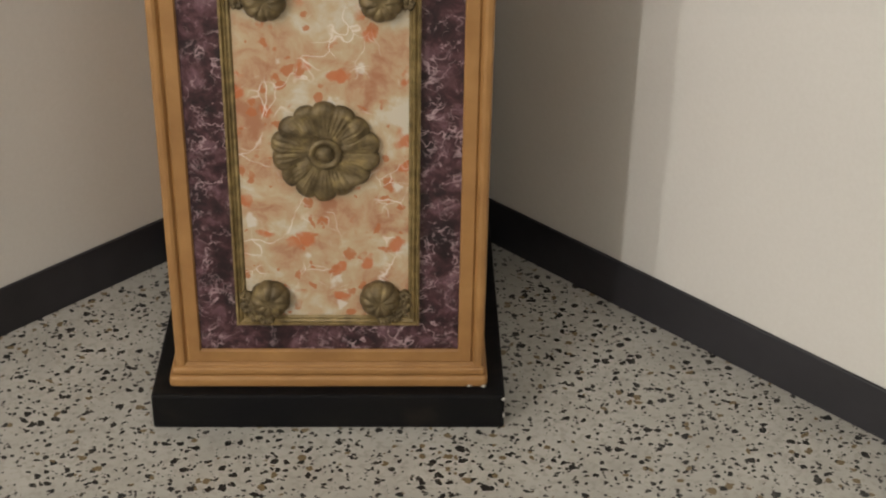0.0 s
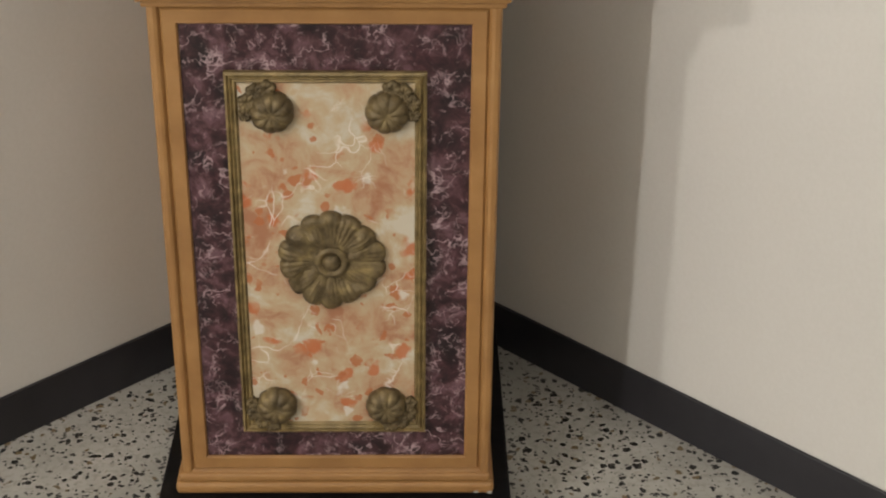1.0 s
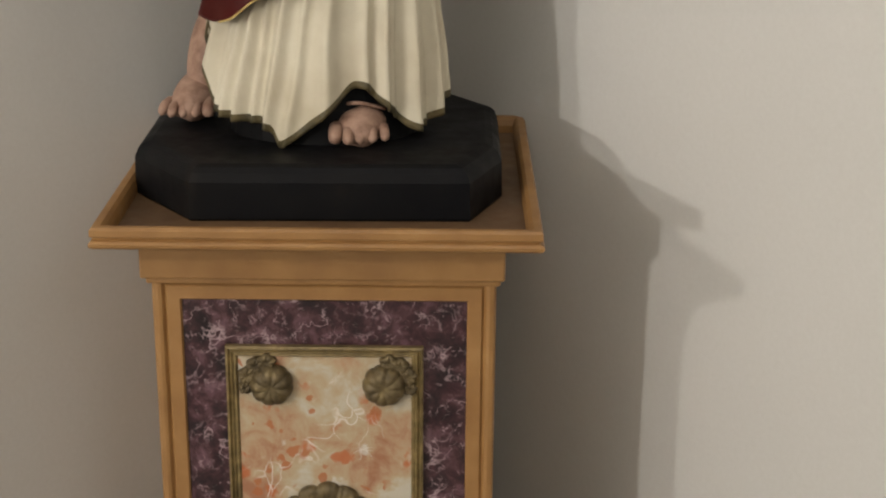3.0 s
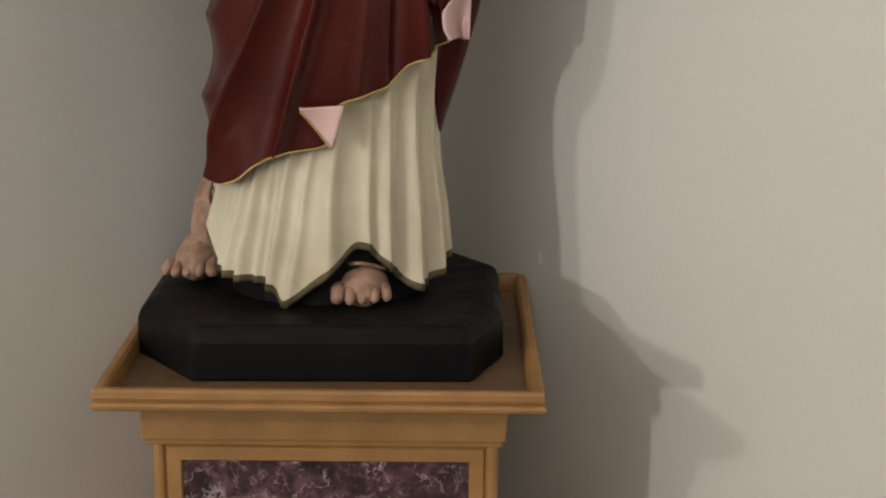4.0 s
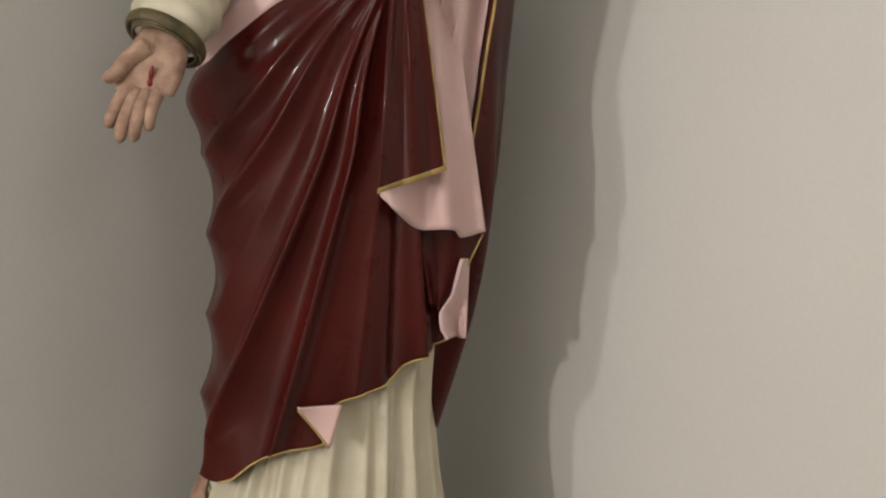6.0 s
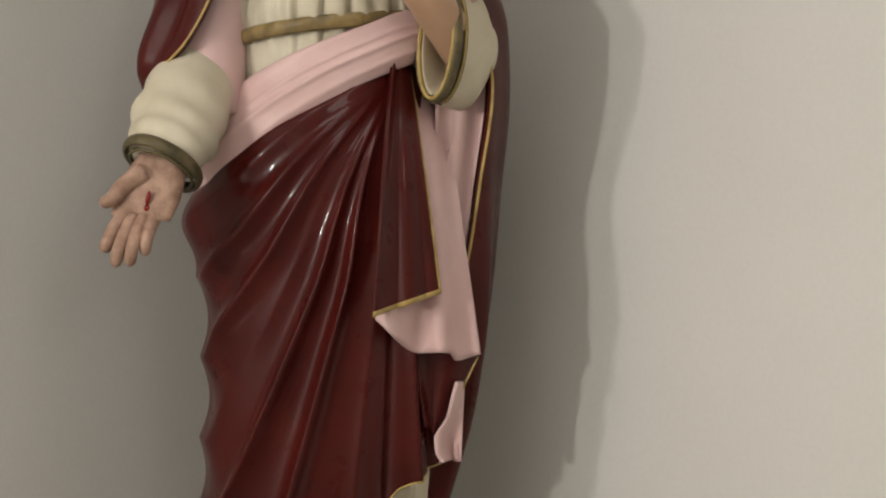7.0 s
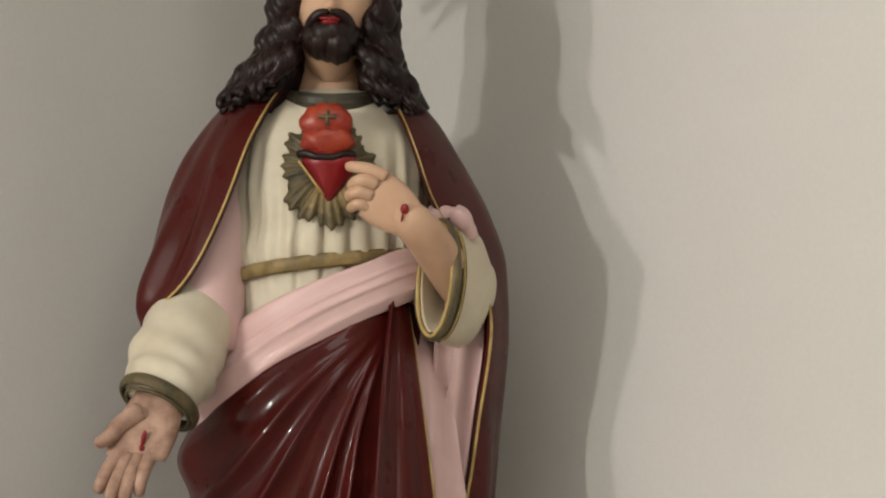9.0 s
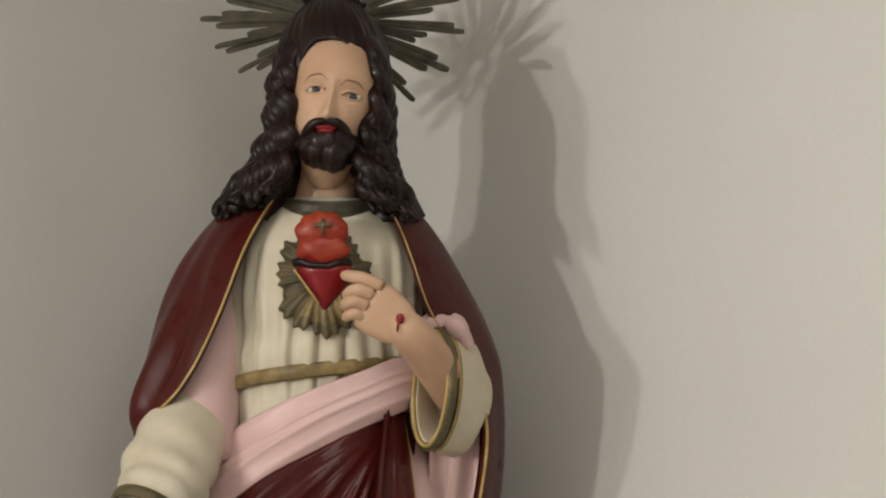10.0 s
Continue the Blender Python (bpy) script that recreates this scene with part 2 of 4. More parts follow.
def petals(a, t):
    scallop = abs(math.sin(a * 7)) ** 0.55
    vein = abs(math.sin(a * 26 + 1.5 * math.sin(a * 3)))
    scallop *= 1 + 0.25 * math.sin(a * 3 + 1)
    out = math.sin(t * math.pi) if t < 1 else 0
    swirl = math.sin(a * 5 + t * 9) * math.sin(a * 2 + 0.7)
    return (1 + (0.09 * scallop - 0.06 + 0.025 * math.sin(a * 4 + 2)) * (1 if t < 0.55 else 0),
            out * (0.0020 * scallop + 0.0020 * vein + 0.0036 * swirl + 0.0022 * math.sin(a * 11 + t * 14)))


rosette = radial("rosette", (0.003, -0.002, 0.423), ((0.067, 0), (0.067, 0.004), (0.062, 0.008), (0.054, 0.008), (0.044, 0.007), (0.034, 0.008), (0.026, 0.007), (0.022, 0.009)), 168, petals, pedestal, "round cast brass flower with many petals")
radial("ring", (0.003, -0.010, 0.423), ((0.022, 0), (0.022, 0.004), (0.019, 0.006), (0.015, 0.006), (0.013, 0.003)), 48, lambda a, t: (1 + 0.03 * math.sin(a * 12), 0.0), rosette)
radial("boss", (0.003, -0.010, 0.423), ((0.012, 0), (0.012, 0.004), (0.009, 0.009), (0.005, 0.0115), (0.001, 0.012)), 24, lambda a, t: (1.0, 0.0), rosette)


def fluted(a, t):
    lobe = abs(math.sin(a * 4.5)) ** 0.6
    return 1 + 0.07 * lobe * (1 - t), 0.003 * lobe * math.sin(t * math.pi)


for x, z, sx, sz in ((-0.066, 0.630, -1, 1), (0.076, 0.630, 1, 1), (-0.076, 0.199, -1, -1), (0.072, 0.199, 1, -1)):
    knob = radial("corner_ornament", (x, -0.002, z), ((0.026, 0), (0.026, 0.006), (0.023, 0.012), (0.017, 0.017), (0.010, 0.019), (0.004, 0.018)), 72, fluted, pedestal, "small cast brass shell in the panel corner")
    for dx, dz, r in ((0.030 * sx, 0.012 * sz, 0.012), (0.020 * sx, 0.026 * sz, 0.011), (0.006 * sx, 0.030 * sz, 0.012), (0.033 * sx, -0.004 * sz, 0.009)):
        radial("leaf", (x + dx, -0.002, z + dz), ((r, 0), (r, 0.004), (r * 0.8, 0.008), (r * 0.45, 0.008), (r * 0.15, 0.006)), 30, lambda a, t: (1 + 0.10 * math.sin(a * 5 + x * 90), 0.001 * math.sin(a * 8)), knob)

# bare plaster where the corners are chipped
def chip(place, size):
    bm = bmesh.new()
    bmesh.ops.create_icosphere(bm, subdivisions=2, radius=1.0)
    for v in bm.verts:
        v.co = Vector(place) + Vector((v.co.x * size[0], v.co.y * size[1], v.co.z * size[2])) * (1 + 0.25 * noise.noise(v.co * 2.0 + Vector(place) * 40))
    part("chip", bm, CHALK, pedestal, "bare white chip")


def chalk():
    k = Mat("bare_plaster", 0.8)
    k.color(k.ramp(k.noise(80, 4), (0.3, (0.24, 0.22, 0.19)), (0.7, (0.40, 0.38, 0.34))))
    return k.m


CHALK = chalk()
chip((0.196, -0.0135, 0.060), (0.004, 0.0015, 0.002))
chip((0.2155, -0.0125, 0.059), (0.004, 0.002, 0.003))
chip((0.244, -0.030, 0.022), (0.002, 0.004, 0.005))
chip((0.243, -0.031, 0.050), (0.003, 0.003, 0.003))

# tray top with a raised rim
tray = part("tray", box(-0.254, 0.252, -0.052, 0.468, 0.827, 0.8325), TRAY_BROWN, pedestal, "shallow brown tray with a raised ochre rim")
RIM = ((0, 0), (-0.006, 0.000), (-0.010, 0.003), (-0.011, 0.007), (-0.008, 0.010), (-0.005, 0.011), (-0.006, 0.014), (-0.009, 0.016), (-0.009, 0.024), (-0.006, 0.027), (0.002, 0.027), (0.006, 0.023), (0.008, 0.014), (0.008, 0))


def rim_bar(length, at):
    bm = bmesh.new()
    a = [bm.verts.new((-length / 2 + u, u, h)) for u, h in RIM]
    b = [bm.verts.new((length / 2 - u, u, h)) for u, h in RIM]
    n = len(RIM)
    for i in range(n):
        bm.faces.new((a[i], a[(i + 1) % n], b[(i + 1) % n], b[i]))
    bm.faces.new(a)
    bm.faces.new(b[::-1])
    bmesh.ops.transform(bm, matrix=at, verts=bm.verts)
    return bm


for length, place, turn in ((0.518, (-0.001, -0.058, 0.829), 0), (0.532, (0.258, 0.208, 0.829), 90), (0.518, (-0.001, 0.474, 0.829), 180), (0.532, (-0.260, 0.208, 0.829), -90)):
    part("rim", rim_bar(length, Matrix.Translation(place) @ Matrix.Rotation(radians(turn), 4, "Z")), OCHRE, tray)


# ---- the statue: painted plaster, one mesh ----


def plaster(name, low, high, rough, coat=0.0, scale=9, bump=0.12):
    k = Mat(name, rough)
    k.color(k.ramp(k.noise(scale, 6), (0.3, low), (0.7, high)))
    k.rough(k.ramp(k.noise(28, 4), (0.3, rough - 0.05), (0.7, rough + 0.1)))
    k.b.inputs["Coat Weight"].default_value = coat
    k.b.inputs["Coat Roughness"].default_value = 0.05
    k.b.inputs["Specular IOR Level"].default_value = 0.22
    k.bump(k.noise(60, 3), bump, 0.002)
    return k.m


PAINTS = {
    "maroon": plaster("maroon_paint", (0.044, 0.0050, 0.0038), (0.068, 0.0076, 0.0056), 0.30, 0.24, bump=0.02),
    "cream": plaster("cream_paint", (0.46, 0.395, 0.28), (0.65, 0.595, 0.465), 0.42),
    "pink": plaster("pink_paint", (0.56, 0.365, 0.34), (0.66, 0.46, 0.435), 0.38, 0.06),
    "gold": plaster("gold_paint", (0.30, 0.20, 0.06), (0.52, 0.37, 0.13), 0.35, 0.2, 40),
    "skin": plaster("skin_paint", (0.46, 0.28, 0.175), (0.54, 0.35, 0.23), 0.42, 0.1, 14),
    "hand": plaster("worn_skin_paint", (0.20, 0.11, 0.075), (0.43, 0.275, 0.20), 0.5, 0.0, 48),
    "hair": plaster("hair_paint", (0.006, 0.0024, 0.002), (0.016, 0.0056, 0.0042), 0.36, 0.10, 30),
    "red": plaster("red_paint", (0.13, 0.004, 0.006), (0.22, 0.008, 0.010), 0.3, 0.35, 20),
    "flame": plaster("flame_paint", (0.17, 0.009, 0.006), (0.36, 0.055, 0.018), 0.42, 0.15, 38),
    "olive": plaster("olive_gilding", (0.045, 0.038, 0.020), (0.14, 0.105, 0.048), 0.42, 0.15, 45),
    "belt": plaster("worn_gilding", (0.085, 0.062, 0.026), (0.36, 0.25, 0.10), 0.4, 0.2, 26),
    "brow": plaster("brow_paint", (0.17, 0.085, 0.055), (0.25, 0.13, 0.085), 0.5, 0.0, 60),
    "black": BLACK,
    "eye": plaster("eye_paint", (0.010, 0.013, 0.02), (0.035, 0.042, 0.06), 0.25, 0.3, 60),
    "metal": plaster("dull_halo_metal", (0.04, 0.035, 0.025), (0.09, 0.078, 0.052), 0.38, 0.0, 50),
}
PAINTS["maroon"].node_tree.nodes["Principled BSDF"].inputs["Specular IOR Level"].default_value = 0.10
SLOT = {n: i for i, n in enumerate(PAINTS)}
S = bmesh.new()


def curve(*rows):
    """A smooth function through rows of (place, value)."""
    xs = [r[0] for r in rows]
    ys = [r[1] for r in rows]
    n = len(rows)
    d = [(ys[i + 1] - ys[i]) / (xs[i + 1] - xs[i]) for i in range(n - 1)]
    m = [d[0]] + [0.0 if d[i - 1] * d[i] <= 0 else 2 * d[i - 1] * d[i] / (d[i - 1] + d[i]) for i in range(1, n - 1)] + [d[-1]]

    def at(x):
        if x <= xs[0]:
            return ys[0]
        if x >= xs[-1]:
            return ys[-1]
        i = max(j for j in range(n - 1) if xs[j] <= x)
        h = xs[i + 1] - xs[i]
        t = (x - xs[i]) / h
        return (ys[i] * (1 + 2 * t) * (1 - t) ** 2 + h * m[i] * t * (1 - t) ** 2
                + ys[i + 1] * t * t * (3 - 2 * t) + h * m[i + 1] * t * t * (t - 1))
    return at


def clamp(v, lo=0.0, hi=1.0):
    return max(lo, min(hi, v))


def step(a, b, x):
    t = clamp((x - a) / (b - a))
    return t * t * (3 - 2 * t)


def sheet(fn, nu, nv, paint, thick=0.004, ring=False, paint_at=None):
    """A cloth of some thickness from fn(u, v), u and v from 0 to 1, that faces away from the statue's axis."""
    p = [[Vector(fn(i / nu, j / nv)) for j in range(nv + 1)] for i in range(nu + (0 if ring else 1))]
    n = len(p)
    outer, inner = [], []
    for i in range(n):
        ro, ri = [], []
        for j in range(nv + 1):
            du = p[(i + 1) % n if ring else min(i + 1, n - 1)][j] - p[(i - 1) % n if ring else max(i - 1, 0)][j]
            dv = p[i][min(j + 1, nv)] - p[i][max(j - 1, 0)]
            nrm = du.cross(dv)
            nrm = nrm.normalized() if nrm.length > 1e-12 else Vector((0, -1, 0))
            out = p[i][j] - Vector((0, 0.27, p[i][j].z))
            if nrm.dot(out) < 0:
                nrm = -nrm
            ro.append(S.verts.new(p[i][j]))
            ri.append(S.verts.new(p[i][j] - nrm * thick))
        outer.append(ro)
        inner.append(ri)
    made = []

    def quad(a, b, c, d, i, j):
        f = S.faces.new((a, b, c, d))
        f.material_index = SLOT[paint_at(i / nu, j / nv) if paint_at else paint]
        made.append(f)

    for i in range(n if ring else n - 1):
        k = (i + 1) % n
        for j in range(nv):
            quad(outer[i][j], outer[k][j], outer[k][j + 1], outer[i][j + 1], i, j)
            quad(inner[i][j + 1], inner[k][j + 1], inner[k][j], inner[i][j], i, j)
        quad(inner[i][0], inner[k][0], outer[k][0], outer[i][0], i, 0)
        quad(outer[i][nv], outer[k][nv], inner[k][nv], inner[i][nv], i, nv)
    if not ring:
        for j in range(nv):
            quad(inner[0][j + 1], inner[0][j], outer[0][j], outer[0][j + 1], 0, j)
            quad(outer[n - 1][j + 1], outer[n - 1][j], inner[n - 1][j], inner[n - 1][j + 1], nu, j)


def tube(points, radii, paint, sides=10, flat=1.0, up=(0, 0, 1)):
    """A rounded tube along points; radii as many as points; flat squeezes it along up."""
    pts = [Vector(q) for q in points]
    if not isinstance(radii, (list, tuple)):
        radii = [radii] * len(pts)
    rings = []
    side0 = None
    for i, q in enumerate(pts):
        way = (pts[min(i + 1, len(pts) - 1)] - pts[max(i - 1, 0)]).normalized()
        a = way.cross(Vector(up)) if side0 is None else side0 - way * side0.dot(way)
        if a.length < 1e-4:
            a = way.cross(Vector((1, 0, 0)))
        a.normalize()
        side0 = a
        b = a.cross(way)
        rings.append([S.verts.new(q + (a * math.cos(k * math.tau / sides) + b * flat * math.sin(k * math.tau / sides)) * radii[i]) for k in range(sides)])
    for r0, r1 in zip(rings, rings[1:]):
        for k in range(sides):
            S.faces.new((r0[k], r0[(k + 1) % sides], r1[(k + 1) % sides], r1[k])).material_index = SLOT[paint]
    for r in (rings[0], rings[-1]):
        S.faces.new(r).material_index = SLOT[paint]


def spline(points, count):
    """Points along a smooth line through the given ones."""
    n = len(points)
    dims = [curve(*[(i, q[k]) for i, q in enumerate(points)]) for k in range(3)]
    return [tuple(c(i * (n - 1) / count) for c in dims) for i in range(count + 1)]


def taper(r0, r1, count, tip=True):
    """Radii from r0 to r1, with a rounded tip."""
    out = []
    for i in range(count + 1):
        t = i / count
        r = r0 + (r1 - r0) * t
        if tip and t > 0.8:
            r *= math.sqrt(max(0.02, 1 - ((t - 0.8) / 0.2) ** 2))
        out.append(r)
    return out


def blob(place, size, paint, turn=(0, 0, 0), seg=20, shape=None):
    """An ellipsoid, which shape(unit vector) may swell."""
    m = Matrix.LocRotScale(place, Euler([radians(a) for a in turn]), None)
    rows = seg * 2 // 3

    def at(i, j):
        e, a = math.pi * (j / rows - 0.5), math.tau * i / seg
        c = Vector((math.cos(e) * math.cos(a), math.cos(e) * math.sin(a), math.sin(e)))
        k = shape(c) if shape else 1.0
        return S.verts.new(m @ Vector((c.x * size[0] * k, c.y * size[1] * k, c.z * size[2] * k)))

    low, high = at(0, 0), at(0, rows)
    rings = [[at(i, j) for i in range(seg)] for j in range(1, rows)]
    made = []
    for i in range(seg):
        k = (i + 1) % seg
        made.append(S.faces.new((low, rings[0][k], rings[0][i])))
        made.append(S.faces.new((high, rings[-1][i], rings[-1][k])))
        made += [S.faces.new((r0[i], r0[k], r1[k], r1[i])) for r0, r1 in zip(rings, rings[1:])]
    for f in made:
        f.material_index = SLOT[paint]


def closed_loft(fn, nu, nv, paint):
    rings = [[S.verts.new(fn(i / nu, j / nv)) for i in range(nu)] for j in range(nv + 1)]
    for r0, r1 in zip(rings, rings[1:]):
        for i in range(nu):
            S.faces.new((r0[i], r0[(i + 1) % nu], r1[(i + 1) % nu], r1[i])).material_index = SLOT[paint]
    for r in (rings[0], rings[-1]):
        S.faces.new(r).material_index = SLOT[paint]


# the body under the clothes
MID_X = curve((0.9, -0.012), (1.1, -0.012), (1.4, 0.004), (1.74, -0.002), (1.95, 0.003), (2.1, 0.002))
HALF_X = curve((0.9, 0.152), (1.0, 0.150), (1.1, 0.146), (1.25, 0.146), (1.45, 0.152), (1.56, 0.154), (1.65, 0.140), (1.74, 0.114),
               (1.82, 0.119), (1.90, 0.130), (1.95, 0.130), (1.99, 0.112), (2.02, 0.075), (2.04, 0.052), (2.1, 0.046))
MID_Y = curve((0.9, 0.240), (2.1, 0.245))
HALF_Y = curve((0.9, 0.125), (1.1, 0.108), (1.45, 0.108), (1.6, 0.104), (1.74, 0.090), (1.88, 0.100), (1.96, 0.088), (2.02, 0.062), (2.1, 0.048))


def body(th, z, off=0.0):
    return (MID_X(z) + (HALF_X(z) + off) * math.sin(th), MID_Y(z) - (HALF_Y(z) + off) * math.cos(th), z)


# black base with cut corners, resting in the tray
OCT = ((-0.252, 0.150), (-0.165, 0.036), (0.180, 0.042), (0.222, 0.145), (0.222, 0.365), (0.160, 0.448), (-0.190, 0.448), (-0.252, 0.400))
rows = []
for z, inset in ((0.832, 0.0), (0.836, -0.002), (0.882, -0.001), (0.893, 0.003), (0.899, 0.009), (0.902, 0.018)):
    rows.append([S.verts.new((-0.015 + (x + 0.015) * (1 - inset / 0.22), 0.25 + (y - 0.25) * (1 - inset / 0.22), z)) for x, y in OCT])
for r0, r1 in zip(rows, rows[1:]):
    for i in range(8):
        S.faces.new((r0[i], r0[(i + 1) % 8], r1[(i + 1) % 8], r1[i])).material_index = SLOT["black"]
S.faces.new(rows[0]).material_index = SLOT["black"]
S.faces.new(rows[-1]).material_index = SLOT["black"]

# long cream tunic
HEM = curve((-3.2, 0.93), (-1.9, 0.95), (-1.55, 1.040), (-1.38, 1.060), (-1.26, 1.030), (-1.17, 0.985), (-1.10, 0.945), (-0.9, 0.934), (-0.58, 0.930),
            (-0.42, 0.922), (-0.35, 0.901), (-0.27, 0.906), (-0.05, 0.932), (0.16, 0.958), (0.34, 0.978), (0.44, 0.976), (0.58, 0.955), (0.76, 0.936), (0.92, 0.917),
            (1.05, 0.922), (1.25, 0.934), (1.5, 0.95), (3.2, 0.93))
LOW = curve((-3.2, 1.10), (-1.7, 1.08), (-1.25, 1.072), (-0.9, 1.058), (-0.68, 1.066), (-0.5, 1.088), (-0.3, 1.104), (0.06, 1.117), (0.10, 1.150), (0.15, 1.167),
            (0.35, 1.178), (0.62, 1.192), (0.70, 1.212), (1.0, 1.228), (1.35, 1.242), (1.8, 1.25))
PLEATS = ((-1.36, 0.06, 0.7), (-1.20, 0.05, 0.8), (-1.06, 0.05, 0.5), (-0.88, 0.08, 0.9), (-0.68, 0.04, 0.5), (-0.56, 0.045, 0.8), (-0.40, 0.06, 1.1), (-0.27, 0.03, 0.5),
          (-0.12, 0.05, 0.8), (0.02, 0.035, 0.5), (0.17, 0.06, 0.9), (0.44, 0.05, 0.55), (0.62, 0.05, 1.0), (0.72, 0.03, 0.5), (0.92, 0.06, 1.1), (1.04, 0.03, 0.5),
          (1.22, 0.07, 0.9), (1.45, 0.06, 0.8), (1.75, 0.08, 0.9), (2.1, 0.1, 0.9), (2.6, 0.1, 0.9), (-1.7, 0.08, 0.9), (-2.1, 0.1, 0.9), (-2.6, 0.1, 0.9))


def tunic(u, v):
    th = (u - 0.5) * math.tau
    low = HEM(th)
    z = low + (2.025 - low) * v ** 1.15
    skirt = step(1.30, 0.95, z)
    slant = th + 0.34 * step(1.28, 0.90, z) * step(0.45, -0.5, th) + 0.012 * math.sin(z * 31 + th * 3)
    pleat = sum(a * math.exp(-abs((slant - c) / w) ** 1.5) for c, w, a in PLEATS)
    off = (0.35 + 0.65 * skirt) * step(1.5, 1.3, z) * (0.021 * pleat - 0.011) + 0.004 * math.sin(slant * 5 + 1) * skirt
    off += 0.016 * step(1.08, 0.93, z) * step(-0.5, -1.0, th) + 0.010 * step(1.12, 0.93, z) * step(0.5, 1.2, th) - 0.020 * step(LOW(th) - 0.01, LOW(th) + 0.03, z) * step(1.72, 1.62, z)
    chest = step(1.72, 1.79, z) * step(2.0, 1.9, z)
    lean = th + 0.35 * (z - 1.9) * math.sin(th * 2.0)
    gather = 1 - math.exp(-(math.sin(lean * 9 + 0.9 * math.sin(lean * 5)) / 0.26) ** 2)
    off += chest * (0.0052 * gather - 0.001 + 0.0022 * math.sin(lean * 27 + z * 9)) + 0.005 * math.exp(-((z - 1.812) / 0.022) ** 2) * (0.6 + gather)
    return body(th, z, off)


# added black plug in the hollow skirt, keeps light from passing through
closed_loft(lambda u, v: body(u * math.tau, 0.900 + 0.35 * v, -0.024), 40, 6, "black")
sheet(tunic, 300, 120, "cream", 0.004, ring=True, paint_at=lambda u, v: "olive" if v < 0.0155 else "cream")

# lower mantle, drawn up to the hip and gathered under the arm
KNOT = (0.096, 1.742)
TOP = curve((-3.2, 1.60), (-1.6, 1.585), (-1.2, 1.590), (-0.8, 1.618), (-0.3, 1.670), (0.25, 1.712), (0.7, 1.745), (1.8, 1.748))
RIDGES = ((-13.6, 1.5, 1.0), (-20.0, 1.7, 0.95), (-26.5, 4.0, 0.25), (-33.0, 2.4, 0.85), (-42.0, 3.0, 0.9), (-53, 6.0, 0.7), (-65, 6, 0.6), (-6.0, 2.0, 0.30),
          (-1.4, 1.4, -0.5), (1.6, 1.0, 0.55), (4.2, 1.1, -0.45), (6.8, 1.1, 0.45), (9.2, 1.0, -0.5), (12, 1.6, 0.45))


def drape(u, v):
    th = -2.9 + u * 4.5
    low, top = LOW(th), TOP(th)
    z = low + (top - low) * v
    x, y, z = body(th, z, 0.010)
    ang = math.degrees(math.atan2(x - KNOT[0], max(0.02, KNOT[1] - z)))
    far = math.hypot(x - KNOT[0], KNOT[1] - z)
    bent = ang + 7.0 * step(0.30, 0.06, far) * step(-8, -16, ang)
    slim = (max(0.12, far) / 0.25) ** 0.7
    h = sum(a * math.exp(-abs((bent - c) * slim / w) ** 1.2) for c, w, a in RIDGES)
    side = step(-1.35, -0.75, th)
    amp = 0.021 * step(0.0, 0.26, far) * (1 + 0.35 * step(0.3, 0.6, far))
    soft = 0.005 * math.sin(ang * 0.16 + z * 5) * step(0.2, 0.5, far) * side
    wave = (0.012 * (1 - abs(math.sin(30 * (z - 1.371)))) - 0.006 - 0.006 * step(1.4, 1.2, z)) * step(-0.75, -1.25, th) * step(1.62, 1.5, z)
    bulge = 0.027 * math.exp(-((z - 1.540) / 0.040) ** 2) * step(-0.7, -1.2, th)
    flare = 0.004 * step(1.4, 1.1, z) + 0.004 * math.sin(th * 9 + 1) * step(1.3, 1.08, z) * side
    return body(th, z, 0.015 + amp * h * side + soft + wave + bulge + flare)


sheet(drape, 260, 120, "maroon", 0.006)


def edge_of(fn, fixed, count, along="v", lift=0.001):
    out = []
    for i in range(count + 1):
        q = Vector(fn(fixed, i / count) if along == "v" else fn(i / count, fixed))
        away = (q - Vector((0, 0.27, q.z))).normalized()
        out.append(q + away * lift)
    return out


# the turned-up pink corner on the hem
def corner_fold(u, v):
    zt = 1.165 + 0.006 * u
    zb = 1.163 - 0.047 * u
    z = zb + (zt - zb) * v
    x = -0.032 + 0.038 * u + 0.016 * u * v
    return (x, 0.092 + 0.006 * math.sin(u * 3.0) - 0.004 * v, z)


sheet(corner_fold, 14, 10, "pink", 0.004)
tube([Vector(corner_fold(k / 10, 0)) + Vector((0, -0.001, 0)) for k in range(11)], 0.0013, "gold", 6)
tube([q for q in edge_of(drape, 0.0, 160, "u") if q.y < 0.2 and q.x > -0.14], 0.0014, "gold", 6)

# pink sash across the hips
UPPER = curve((-1.9, 1.620), (-1.35, 1.684), (-1.0, 1.716), (-0.5, 1.745), (0.15, 1.780), (0.4, 1.793), (0.85, 1.815), (1.3, 1.818))
LOWER = curve((-1.9, 1.540), (-1.35, 1.570), (-1.05, 1.585), (-0.75, 1.612), (-0.35, 1.660), (0.15, 1.704), (0.85, 1.744), (1.3, 1.766))


def sash(u, v):
    th = -1.9 + 3.35 * u
    z = LOWER(th) + (UPPER(th) - LOWER(th)) * v
    k = v + 0.32 * (1 - u)
    fold = sum(a * math.exp(-((k - c) / w) ** 2) for c, w, a in ((0.30, 0.08, 0.7), (0.62, 0.06, 1.0), (0.80, 0.04, 0.6), (1.10, 0.10, 0.8)))
    off = 0.016 + 0.011 * math.sin(v * math.pi) ** 0.7 + 0.0032 * fold * step(1.15, 0.6, u) + 0.012 * step(0.65, 0.9, u) - 0.035 * step(0.90, 1.0, u)
    return body(th, z, off)


sheet(sash, 110, 60, "pink", 0.006)


